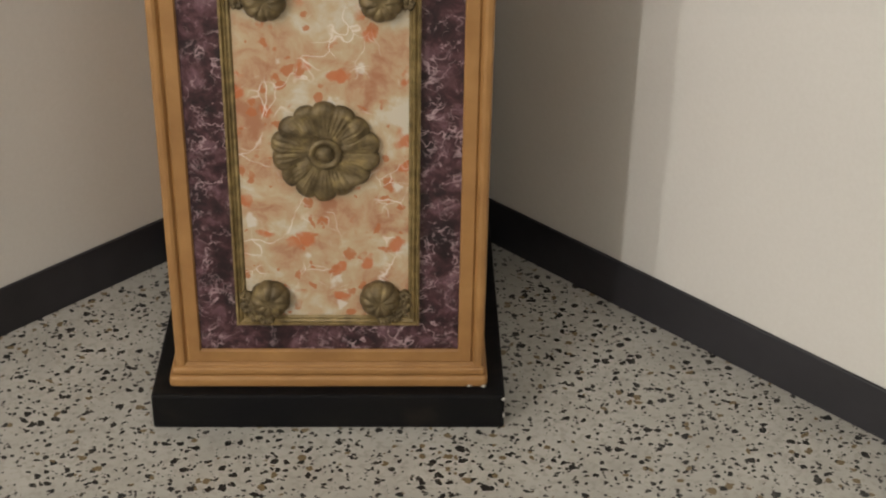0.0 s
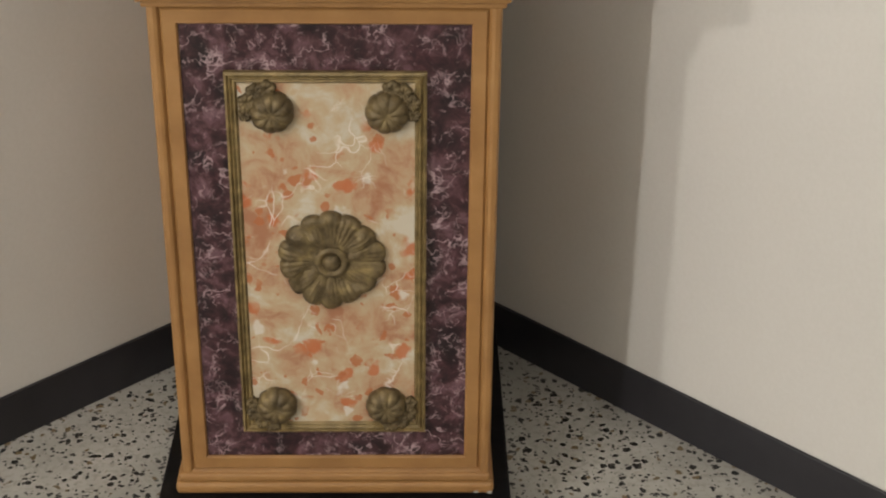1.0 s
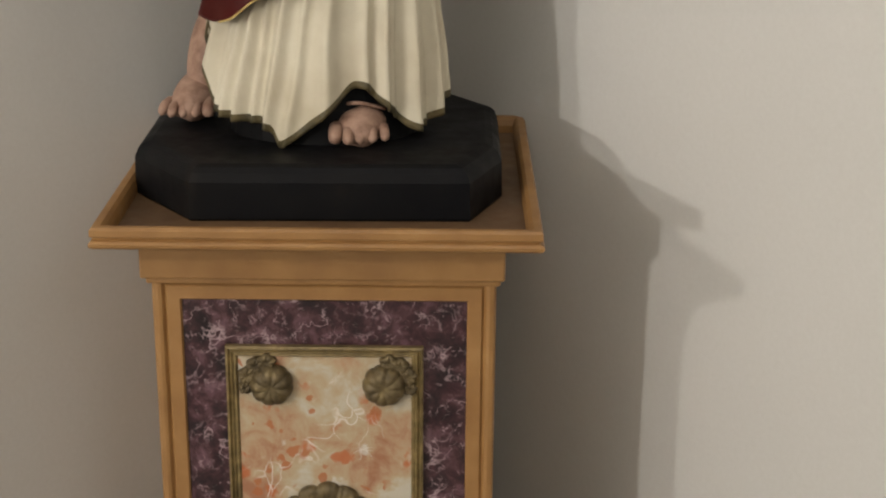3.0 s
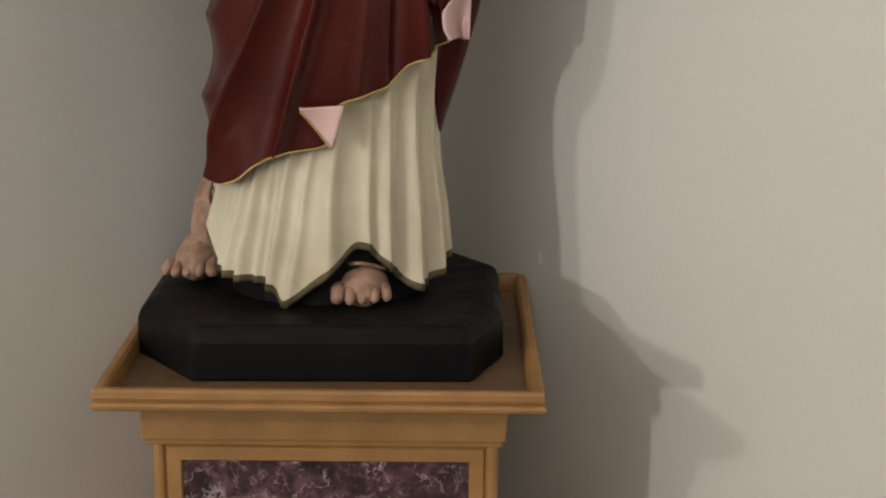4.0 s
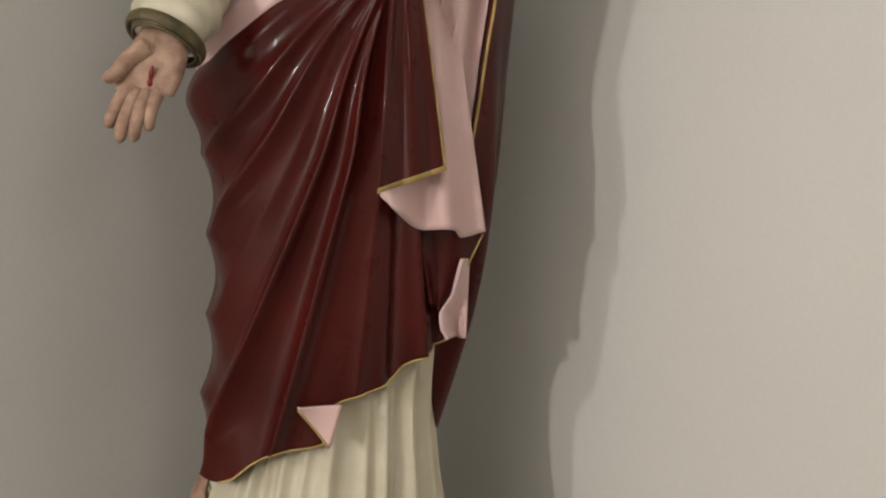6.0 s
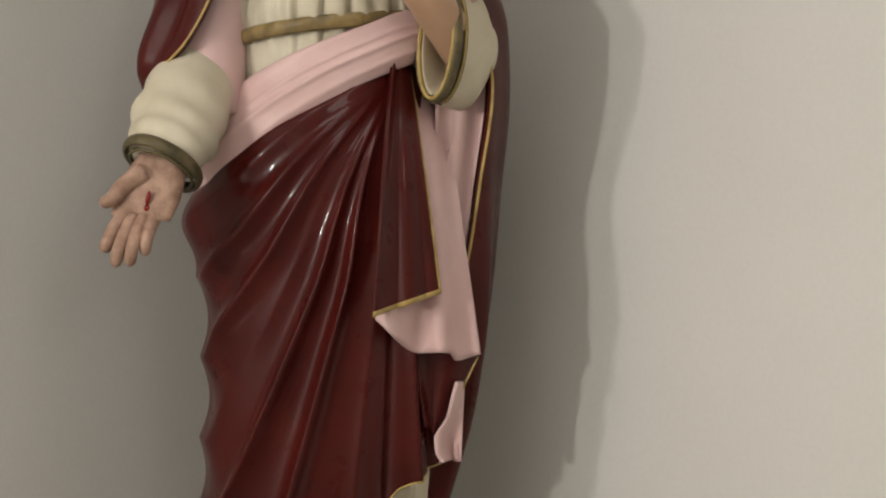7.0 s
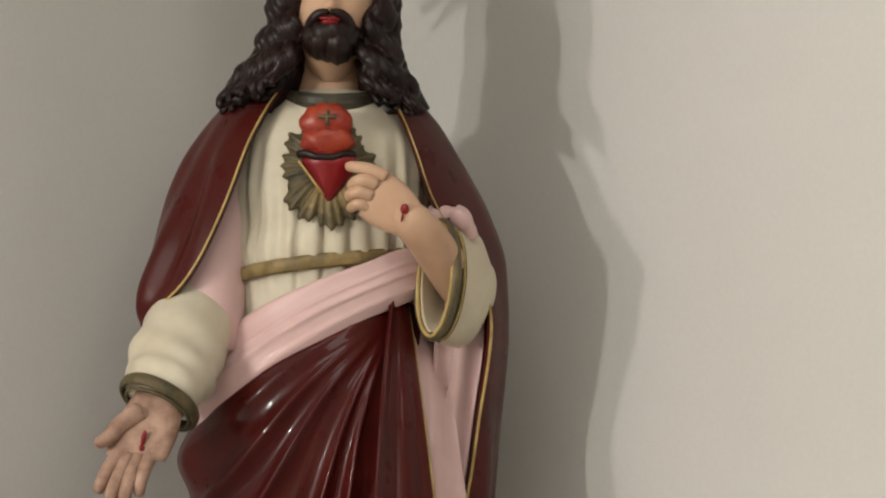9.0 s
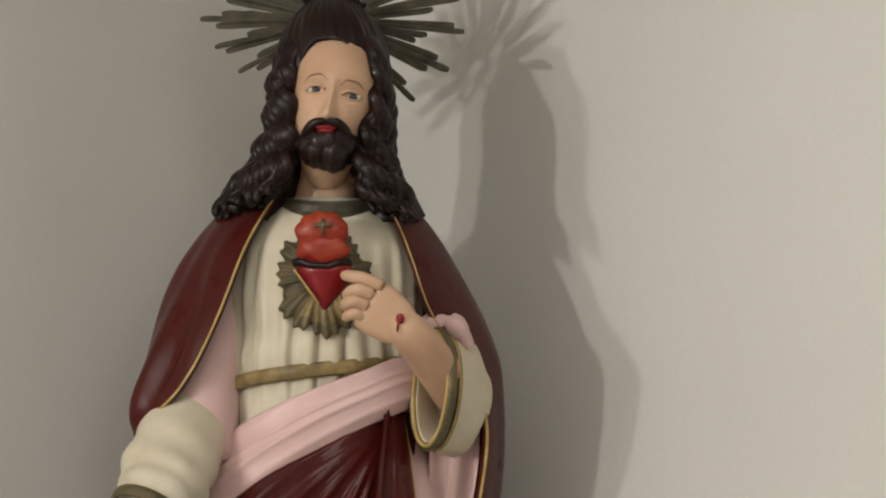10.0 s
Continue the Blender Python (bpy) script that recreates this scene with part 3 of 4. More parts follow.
def belt(u, v):
    th = -1.35 + 2.2 * u
    return body(th, 1.772 + 0.014 * (th + 1.0) + 0.0185 * v, 0.0125 + 0.003 * math.sin(v * math.pi) + 0.001 * math.sin(th * 23))


sheet(belt, 60, 6, "belt", 0.008)


# the panel that hangs from the gather, with gilded edge
def panel(u, v):
    left = (0.090 - 0.024 * v, 1.765 - 0.333 * v)
    right = (0.104 + 0.046 * v ** 0.9, 1.768 - 0.308 * v)
    x = left[0] + (right[0] - left[0]) * u
    z = left[1] + (right[1] - left[1]) * u
    y = 0.100 - 0.010 * v + 0.085 * (1 - v) ** 4 + 0.030 * u * u - 0.008 * abs(math.sin(u * 7.5 + 0.5)) * v
    return (x, y - 0.016 * math.exp(-(u / 0.12) ** 2), z)


sheet(panel, 50, 50, "maroon", 0.006, paint_at=lambda u, v: "gold" if v > 0.975 or u > 0.95 else "maroon")


# pink lining that falls behind it in a cascade
def cascade(u, v):
    top = 1.772 - 0.03 * u
    low = curve((0.0, 1.428), (0.15, 1.412), (0.42, 1.384), (0.62, 1.386), (0.74, 1.384), (0.80, 1.374), (1.0, 1.380))(u)
    xl, xr = 0.098 - 0.030 * v ** 1.5, 0.150 + 0.048 * v
    x = xl + (xr - xl) * u
    z = top + (low - top) * v
    y = 0.107 + 0.066 * u - 0.012 * v + 0.022 * (1 - v) + 0.085 * (1 - v) ** 4 - 0.013 * v * math.sin(u * 12.0)
    return (x, y, z)


sheet(cascade, 60, 50, "pink", 0.005)


def under_fold(u, v):
    xl = 0.112 + 0.020 * v
    xr = 0.196 - 0.050 * v
    return (xl + (xr - xl) * u, 0.150 + 0.030 * u + 0.006 * math.sin(u * 7), 1.395 - 0.018 * u - 0.105 * v)


sheet(under_fold, 20, 24, "maroon", 0.004)
tube([Vector(under_fold(1.0, k / 16)) + Vector((0.001, -0.002, 0)) for k in range(17)], 0.0014, "gold", 6)
FOLD_X = curve((1.246, 0.150), (1.256, 0.143), (1.275, 0.141), (1.30, 0.157), (1.345, 0.172))


def cascade_low(u, v):
    z = 1.345 - 0.099 * v - 0.004 * u * v
    x = FOLD_X(z) + (0.180 - 0.004 * v - FOLD_X(z)) * u
    return (x, 0.158 + 0.030 * u - 0.010 * math.sin(u * 7 + 0.6) * v, z)


sheet(cascade_low, 24, 30, "pink", 0.005)

# outer mantle over both shoulders and down the back
LEFT_X = curve((1.10, -0.13), (1.4, -0.15), (1.6, -0.200), (1.69, -0.234), (1.75, -0.235), (1.82, -0.219), (1.93, -0.189), (1.98, -0.164), (2.015, -0.136), (2.05, -0.085))
RIGHT_X = curve((1.10, 0.128), (1.2, 0.156), (1.32, 0.188), (1.45, 0.212), (1.6, 0.222), (1.72, 0.229), (1.80, 0.225), (1.87, 0.205), (1.94, 0.171), (1.985, 0.145), (2.02, 0.116), (2.05, 0.076))
FRONT_Y = curve((1.1, 0.085), (1.4, 0.09), (1.6, 0.11), (1.73, 0.165), (1.82, 0.160), (1.93, 0.134), (1.99, 0.105), (2.02, 0.085), (2.05, 0.060))
BACK_Y = curve((1.1, 0.085), (1.4, 0.10), (1.75, 0.115), (1.93, 0.112), (1.99, 0.095), (2.02, 0.078), (2.05, 0.058))


def cloak(th, z, off=0.0):
    l, r = LEFT_X(z), RIGHT_X(z)
    f = abs(math.cos(th)) ** (0.85 - 0.3 * step(1.95, 1.80, z) * step(0, -0.5, th)) * (1 if math.cos(th) > 0 else -1)
    return ((l + r) / 2 + ((r - l) / 2 + off) * math.sin(th), 0.262 - ((FRONT_Y(z) if f > 0 else BACK_Y(z)) + off) * f, z)


EDGE_R = curve((1.10, 0.124), (1.25, 0.140), (1.4, 0.156), (1.51, 0.182), (1.6, 0.194), (1.72, 0.208), (1.79, 0.190), (1.83, 0.160), (1.88, 0.132), (1.94, 0.112), (2.0, 0.088), (2.05, 0.050))
EDGE_L = curve((1.10, -0.135), (1.60, -0.195), (1.69, -0.229), (1.72, -0.214), (1.765, -0.168), (1.80, -0.146), (1.86, -0.121), (1.95, -0.093), (2.0, -0.072), (2.05, -0.045))


def angle_at(z, x):
    l, r = LEFT_X(z), RIGHT_X(z)
    return math.asin(clamp((x - (l + r) / 2) / ((r - l) / 2), -0.995, 0.995))


def cloak_right(u, v):
    z = 1.10 + 0.945 * v
    a = angle_at(z, EDGE_R(z))
    th = a + (math.pi + 0.05 - a) * u
    fold = 0.006 * math.sin(th * 7 + z * 9) * step(0.0, 0.25, u) * step(2.0, 1.8, z)
    fold += 0.008 * math.sin(th * 11) * step(1.7, 1.2, z)
    return cloak(th, z, fold + 0.005)


def cloak_left(u, v):
    u = 1 - u
    low = 1.10 + 0.595 * step(0.62, 0.30, u)
    z = low + (2.045 - low) * v
    a = angle_at(z, EDGE_L(z))
    th = a + (-math.pi - 0.05 - a) * u
    fold = (0.0065 * math.sin(th * 8.5 + z * 7) + 0.003 * math.sin(th * 17 - z * 16)) * step(0.0, 0.12, u) * step(2.03, 1.88, z)
    fold += 0.004 * math.sin(z * 30 + th * 6) * step(1.80, 1.70, z) * step(0.0, 0.1, u)
    return cloak(th, z, fold + 0.004)


sheet(cloak_right, 90, 110, "maroon", 0.007)
sheet(cloak_left, 100, 90, "maroon", 0.007)
line = [q for q in edge_of(cloak_right, 0.0, 90) if q.z > 1.43]
tube(line, [0.0020 - 0.0010 * step(1.80, 1.86, q.z) for q in line], "gold", 6)
tube([q for q in edge_of(cloak_left, 1.0, 60) if q.z > 1.700], 0.0017, "gold", 6)


# pink lining inside the cloak beside the lower drape
def lining(u, v):
    z = 1.20 + 0.56 * v
    xr = EDGE_R(z) - 0.002
    x = xr - (0.035 + 0.03 * v) * (1 - u)
    return (x, 0.190 + 0.022 * u + 0.006 * math.sin(u * 9), z)


sheet(lining, 16, 40, "pink", 0.004)

# the arm that hangs open: lining, sleeve, cuff
tube(spline([(-0.118, 0.240, 1.955), (-0.134, 0.222, 1.86), (-0.150, 0.200, 1.775), (-0.156, 0.180, 1.68)], 16), [0.036 + 0.018 * i / 16 for i in range(17)], "pink", 20)


def sleeve_open(u, v):
    a = u * math.tau
    c = spline([(-0.166, 0.225, 1.775), (-0.170, 0.172, 1.715), (-0.179, 0.108, 1.655), (-0.187, 0.070, 1.620)], 40)
    q = Vector(c[round(v * 40)])
    way = Vector((-0.10, -0.55, -0.83)).normalized()
    side = Vector((0.98, -0.05, -0.14)).normalized()
    up = side.cross(way).normalized()
    r = 0.052 + 0.006 * math.sin(v * 2.6) - 0.011 * step(0.5, 1.0, v) + 0.0022 * math.sin(v * 15 + 3.2 * math.cos(a + 0.6) + math.sin(a * 2)) * step(0.0, 0.3, v) + 0.0022 * math.sin(v * 31 - 2.6 * math.cos(a - 0.4)) * step(0.25, 0.6, v)
    return q + side * r * math.cos(a) + up * r * 0.95 * math.sin(a)


closed_loft(sleeve_open, 36, 40, "cream")


def hoop(centre, a, b, r, paint, flat=1.0):
    """A closed ring with half axes a and b."""
    n, sides = 44, 10
    c, a, b = Vector(centre), Vector(a), Vector(b)
    axis = a.cross(b).normalized()
    rings = []
    for i in range(n):
        t = i * math.tau / n
        out = (a * math.cos(t) + b * math.sin(t))
        nrm = out.normalized()
        rings.append([S.verts.new(c + out + (nrm * math.cos(k * math.tau / sides) + axis * flat * math.sin(k * math.tau / sides)) * r) for k in range(sides)])
    for i in range(n):
        r0, r1 = rings[i], rings[(i + 1) % n]
        for k in range(sides):
            S.faces.new((r0[k], r0[(k + 1) % sides], r1[(k + 1) % sides], r1[k])).material_index = SLOT[paint]


hoop((-0.187, 0.067, 1.616), (0.043, -0.004, -0.014), (0.005, 0.034, -0.024), 0.0042, "olive", 2.0)


def digit(points, r0, r1, paint):
    tube(spline(points, 14), taper(r0, r1, 14), paint, 10)


# open palm
def palm(u, v):
    a = u * math.tau
    x = -0.186 - 0.022 * v
    z = 1.625 - 0.075 * v
    y = 0.062 - 0.026 * v
    w = 0.028 + 0.010 * math.sin(v * 2.4)
    d = 0.020 - 0.006 * v
    return (x + w * math.cos(a), y + d * math.sin(a) + (0.006 * math.exp(-(math.cos(a) / 0.5) ** 2) if math.sin(a) < 0 else 0), z - 0.004 * math.cos(a))


closed_loft(palm, 20, 12, "hand")
digit([(-0.205, 0.045, 1.605), (-0.228, 0.035, 1.588), (-0.240, 0.026, 1.572), (-0.253, 0.018, 1.566)], 0.0125, 0.0075, "hand")
digit([(-0.226, 0.038, 1.556), (-0.238, 0.024, 1.535), (-0.244, 0.018, 1.520), (-0.249, 0.022, 1.510)], 0.0098, 0.0070, "hand")
digit([(-0.215, 0.036, 1.553), (-0.226, 0.020, 1.525), (-0.231, 0.014, 1.508), (-0.234, 0.017, 1.492)], 0.0098, 0.0070, "hand")
digit([(-0.203, 0.036, 1.552), (-0.212, 0.020, 1.525), (-0.215, 0.014, 1.508), (-0.217, 0.018, 1.493)], 0.0096, 0.0068, "hand")
digit([(-0.190, 0.038, 1.556), (-0.197, 0.024, 1.532), (-0.199, 0.020, 1.518), (-0.200, 0.022, 1.505)], 0.0090, 0.0062, "hand")
blob((-0.198, 0.030, 1.574), (0.003, 0.002, 0.009), "red", (0, 12, 0), 10)
blob((-0.200, 0.030, 1.562), (0.0035, 0.002, 0.004), "red", (0, 0, 0), 10)
hoop((-0.188, 0.062, 1.609), (0.037, -0.003, -0.012), (0.004, 0.028, -0.019), 0.0025, "olive", 1.0)


# the bent arm: wide sleeve, cuff, forearm and hand at the heart
def sleeve_bent(u, v):
    a = u * math.tau
    c = Vector((0.1425, 0.140, 1.773)).lerp(Vector((0.192, 0.215, 1.764)), v)
    w = 0.031 + 0.012 * math.sin(min(1.0, v * 1.4) * 1.57)
    h = 0.071 + 0.004 * math.sin(v * 2.4) - 0.030 * step(0.75, 1.0, v)
    wob = 1 + 0.025 * math.sin(a * 3 + v * 5) * v
    return c + Vector((0.66, -0.75, 0.0)) * w * wob * math.cos(a) + Vector((0.07, 0.0, 1.0)) * h * wob * math.sin(a)


sheet(sleeve_bent, 56, 30, "cream", 0.003, ring=True, paint_at=lambda u, v: "olive" if 0.02 < v < 0.25 else "cream")


def sleeve_inside(u, v):
    a = u * math.tau
    c = Vector((0.1425, 0.140, 1.773)).lerp(Vector((0.180, 0.198, 1.766)), v)
    return c + Vector((0.66, -0.75, 0.0)) * 0.0275 * math.cos(a) + Vector((0.07, 0.0, 1.0)) * (0.067 - 0.03 * v) * math.sin(a)


sheet(sleeve_inside, 44, 12, "cream", 0.001, ring=True)
hoop((0.1415, 0.1385, 1.773), (0.0212, -0.0240, 0.0), (0.005, 0, 0.0715), 0.0026, "gold", 1.4)
hoop((0.1525, 0.1555, 1.771), (0.0255, -0.0285, 0.0), (0.005, 0, 0.0730), 0.0016, "gold", 1.0)
hoop((0.1445, 0.1425, 1.773), (0.0238, -0.0266, 0.0), (0.005, 0, 0.0735), 0.0045, "olive", 1.5)
tube(spline([(0.176, 0.185, 1.768), (0.150, 0.136, 1.798), (0.122, 0.090, 1.829), (0.106, 0.080, 1.843), (0.088, 0.083, 1.857)], 20), [0.030 - 0.009 * i / 20 - 0.013 * step(13, 20, i) for i in range(21)], "skin", 22)


def back_of_hand(u, v):
    a = u * math.tau
    c = Vector((0.122, 0.086, 1.831)).lerp(Vector((0.066, 0.082, 1.872)), v)
    way = Vector((-0.046, 0.002, 0.034)).normalized()
    wide = Vector((0.59, 0.0, 0.81))
    deep = way.cross(wide)
    w = 0.018 + 0.015 * math.sin(v * 1.9)
    return c + wide * w * math.cos(a) + deep * (0.016 - 0.004 * v) * math.sin(a)


closed_loft(back_of_hand, 20, 10, "skin")
digit([(0.080, 0.078, 1.892), (0.060, 0.074, 1.900), (0.044, 0.078, 1.904), (0.030, 0.088, 1.907)], 0.0095, 0.0065, "skin")
digit([(0.068, 0.076, 1.882), (0.052, 0.070, 1.886), (0.042, 0.078, 1.884), (0.036, 0.092, 1.881)], 0.0095, 0.0068, "skin")
digit([(0.062, 0.076, 1.868), (0.048, 0.070, 1.872), (0.038, 0.078, 1.870), (0.034, 0.094, 1.868)], 0.0092, 0.0066, "skin")
digit([(0.058, 0.080, 1.855), (0.048, 0.074, 1.858), (0.040, 0.082, 1.856), (0.036, 0.096, 1.855)], 0.0085, 0.0060, "skin")
blob((0.104, 0.058, 1.850), (0.0055, 0.003, 0.0065), "red", (0, 0, 0), 10)
blob((0.101, 0.057, 1.839), (0.0016, 0.002, 0.006), "red", (0, 8, 0), 8)
# crumpled lining over the elbow
for y, lift, r in ((0.150, 0.0, 0.0125), (0.168, 0.004, 0.015), (0.190, 0.0, 0.016)):
    line = spline([(0.128, y - 0.012, 1.838 + lift), (0.139, y, 1.851 + lift), (0.158, y + 0.004, 1.858 + lift), (0.176, y + 0.002, 1.846 + lift), (0.190, y + 0.006, 1.826 + lift)], 40)
    tube(line, [r * (0.72 + 0.34 * abs(math.sin(i * 0.235 + y * 9))) * (0.6 + 0.4 * step(0, 8, i)) * (1 - 0.5 * step(32, 40, i)) for i in range(41)], "pink", 16)

# gilded collar and neck
closed_loft(lambda u, v: (0.001 + 0.046 * math.cos(u * math.tau), 0.232 + 0.044 * math.sin(u * math.tau), 1.98 + 0.15 * v), 28, 8, "skin")
hoop((0.005, 0.235, 2.026), (0.062, 0, 0.0), (0, 0.062, 0.022), 0.0085, "metal", 1.5)

# feet
for place, turn, wide in (((0.037, 0.182, 0.930), 4, 1.15), ((-0.184, 0.282, 0.936), -14, 1.12)):
    m = Matrix.Translation(place) @ Matrix.Rotation(radians(turn), 4, "Z")
    blob(place, (0.031 * wide, 0.066, 0.029), "hand", (13, 0, turn), 26, lambda c: 1 + 0.04 * math.sin(c.x * 8) * max(0, -c.y))
    for k in range(5):
        q = m @ Vector(((k - 2) * 0.0128 * wide, -0.044 + 0.004 * abs(k - 1.5), -0.006))
        e = m @ Vector(((k - 2) * 0.0140 * wide, -0.074 + 0.006 * abs(k - 1.2), -0.0185))
        big = 1.35 if k == (0 if turn > 0 else 4) else 1.0
        tube(spline([q, (q + e) / 2 + Vector((0, 0, 0.005)), e], 10), taper(0.0078 * big, 0.0062 * big, 10), "hand", 10)
blob((-0.170, 0.300, 0.982), (0.033, 0.046, 0.080), "hand", (-14, 8, 0), 24)
tube(spline([(0.006, 0.165, 0.950), (0.037, 0.145, 0.957), (0.072, 0.165, 0.945)], 12), 0.0026, "hand", 8)

# burning heart in a gilded wreath on the breast
HEART = Vector((0.004, 0.140, 1.912))


def wreath(u, v):
    a = u * math.tau
    scallop = abs(math.sin(a * 5.5 + 0.6 * math.sin(a * 3))) ** 0.5
    jag = 0.76 + 0.18 * scallop + 0.045 * math.sin(a * 29) + 0.06 * math.sin(a * 5 + 1)
    low = 1.0 + 0.20 * max(0.0, -math.sin(a)) ** 3
    r = v * jag * low
    lift = 0.010 * math.sin(v * 2.6) + 0.006 * scallop * v + 0.0025 * math.sin(a * 29) * v
    return (HEART.x + 0.063 * r * math.cos(a), HEART.y - lift + 0.06 * (r * math.cos(a) * 0.063 / 0.063) ** 2 * 0.25, HEART.z + 0.070 * r * math.sin(a))


sheet(wreath, 120, 14, "olive", 0.005, ring=True, paint_at=lambda u, v: "belt" if (0.66 < u < 0.90 and v < 0.75) else "olive")


HEART_W = curve((0.0, 0.002), (0.25, 0.016), (0.5, 0.028), (0.72, 0.0355), (0.86, 0.033), (0.95, 0.024), (1.0, 0.010))


def heart(u, v):
    a = u * math.tau
    w = HEART_W(v)
    dent = 0.010 * step(0.7, 1.0, v) * math.exp(-(math.cos(a) / 0.45) ** 2)
    return HEART + Vector((0.004 + w * math.cos(a), -0.010 + (0.004 + 0.48 * w) * math.sin(a), -0.043 + 0.068 * v - dent))


closed_loft(heart, 36, 24, "red")
blob(HEART + Vector((0.001, -0.012, 0.034)), (0.034, 0.014, 0.022), "flame", (0, 0, 0), 26, lambda c: 1 + 0.06 * math.sin(c.x * 9 + c.z * 5))
blob(HEART + Vector((0.000, -0.013, 0.058)), (0.034, 0.013, 0.024), "flame", (0, 0, 0), 26, lambda c: 1 + 0.05 * math.sin(c.x * 11 + c.z * 4))
tube([HEART + Vector((0.001, -0.0265, z)) for z in (0.050, 0.060, 0.070)], 0.0026, "olive", 8)
tube([HEART + Vector((x, -0.0265, 0.062)) for x in (-0.010, 0.001, 0.012)], 0.0026, "olive", 8)
tube(spline([HEART + Vector((0.036 * math.sin(t), -0.012 - 0.016 * math.cos(t), 0.013 - 0.004 * math.cos(t * 3))) for t in (-1.3, -0.8, -0.3, 0.2, 0.7, 1.3)], 30), 0.0052, "hair", 8)
tube([HEART + Vector((x, -0.026 + 9 * (x + 0.018) ** 2, 0.006 - 1.35 * (x + 0.034))) for x in (-0.034, -0.026, -0.018, -0.010, -0.002)], 0.0016, "gold", 6)

# head, plain, with hair, beard and a halo of metal rays
FACE_X = curve((2.03, 0.003), (2.10, 0.0065), (2.157, 0.0140), (2.24, 0.0135))
FACE_W = curve((2.035, 0.010), (2.05, 0.026), (2.075, 0.037), (2.10, 0.0445), (2.13, 0.0525), (2.16, 0.0575), (2.19, 0.056), (2.22, 0.045), (2.25, 0.020))
FACE_D = curve((2.035, 0.010), (2.05, 0.038), (2.07, 0.069), (2.10, 0.0715), (2.13, 0.0725), (2.152, 0.0715), (2.166, 0.0745), (2.185, 0.0720), (2.205, 0.064), (2.22, 0.054), (2.235, 0.036), (2.25, 0.012))
NOSE_H = curve((2.104, 0.0), (2.1085, 0.004), (2.112, 0.0125), (2.117, 0.0145), (2.130, 0.0105), (2.150, 0.0050), (2.163, 0.0020), (2.175, 0.0))
NOSE_W = curve((2.10, 0.0115), (2.116, 0.0098), (2.130, 0.0062), (2.15, 0.0052), (2.17, 0.008))
EYES = ((-0.0085, 2.1530), (0.0380, 2.1450))


def relief(x, z):
    """How far the features stand out from the plain oval of the face."""
    d = NOSE_H(z) * math.exp(-abs((x - 0.0065 - 0.16 * (z - 2.105)) / NOSE_W(z)) ** 2.2)
    for ex, ez in EYES:
        d -= 0.0052 * math.exp(-((x - ex) / 0.0145) ** 2 - ((z - ez) / 0.0085) ** 2)
        d += 0.0026 * math.exp(-((x - ex) / 0.019) ** 2 - ((z - ez - 0.0165) / 0.0060) ** 2)
        d += 0.0026 * math.exp(-((x - ex) / 0.016) ** 2 - ((z - ez + 0.030) / 0.013) ** 2)
    return d


def face(u, v):
    a = u * math.tau
    z = 2.035 + 0.215 * v
    x = FACE_X(z) + FACE_W(z) * math.sin(a)
    if math.cos(a) <= 0:
        return (x, 0.190 - 0.04 * math.cos(a), z)
    return (x, 0.190 - FACE_D(z) * math.cos(a) ** 0.85 - relief(x, z) * step(0.0, 0.35, math.cos(a)), z)


def on_face(x, z, lift=0.0):
    c = math.sqrt(max(0.02, 1 - ((x - FACE_X(z)) / FACE_W(z)) ** 2))
    return Vector((x, 0.190 - FACE_D(z) * c ** 0.85 - relief(x, z) - lift, z))


closed_loft(face, 200, 130, "skin")
for x, z in EYES:
    turn = 420 * (x - 0.0148)
    blob(on_face(x, z, -0.0022), (0.0112, 0.0050, 0.0052), "cream", (0, 5, turn), 22)
    blob(on_face(x + 0.0008, z - 0.0008, 0.0004), (0.0068, 0.0032, 0.0050), "eye", (0, 5, turn), 18)
    # heavy upper lid, lash line, lower lid and a thin painted brow
    tube(spline([on_face(x - 0.0128, z + 0.0002, 0.0), on_face(x - 0.005, z + 0.0052, 0.0022), on_face(x + 0.005, z + 0.0048, 0.0022), on_face(x + 0.0128, z - 0.0016, 0.0)], 16), 0.0021, "skin", 10)
    tube(spline([on_face(x - 0.0128, z - 0.0008, 0.0012), on_face(x - 0.005, z + 0.0032, 0.0034), on_face(x + 0.005, z + 0.0028, 0.0034), on_face(x + 0.0128, z - 0.0024, 0.0012)], 16), 0.0009, "brow", 8)
    tube(spline([on_face(x - 0.0115, z - 0.0020, 0.0), on_face(x, z - 0.0060, 0.0014), on_face(x + 0.0115, z - 0.0034, 0.0)], 14), 0.0013, "skin", 8)
    s = 1 if x > 0.015 else -1
    tube(spline([on_face(x - s * 0.0150, z + 0.0105, 0.0), on_face(x - s * 0.006, z + 0.0172, 0.0002), on_face(x + s * 0.006, z + 0.0165, 0.0002), on_face(x + s * 0.0155, z + 0.0085, 0.0)], 16),
         [0.0004 + 0.0009 * math.sin(math.pi * k / 16) for k in range(17)], "brow", 6)
# lips
blob(on_face(0.0060, 2.0990, 0.0048), (0.0135, 0.0060, 0.0036), "red", (0, 3, 0), 20, lambda c: 1 - 0.25 * max(0.0, c.z) * math.exp(-(c.x / 0.25) ** 2))
blob(on_face(0.0064, 2.0945, 0.0046), (0.0110, 0.0066, 0.0042), "red", (0, 3, 0), 20)


def tufted(n, tilt=0.0):
    return lambda c: 1 + 0.035 * math.sin(c.x * n + tilt * c.z) + 0.02 * math.sin(c.x * n * 2.3 - c.z * 4)


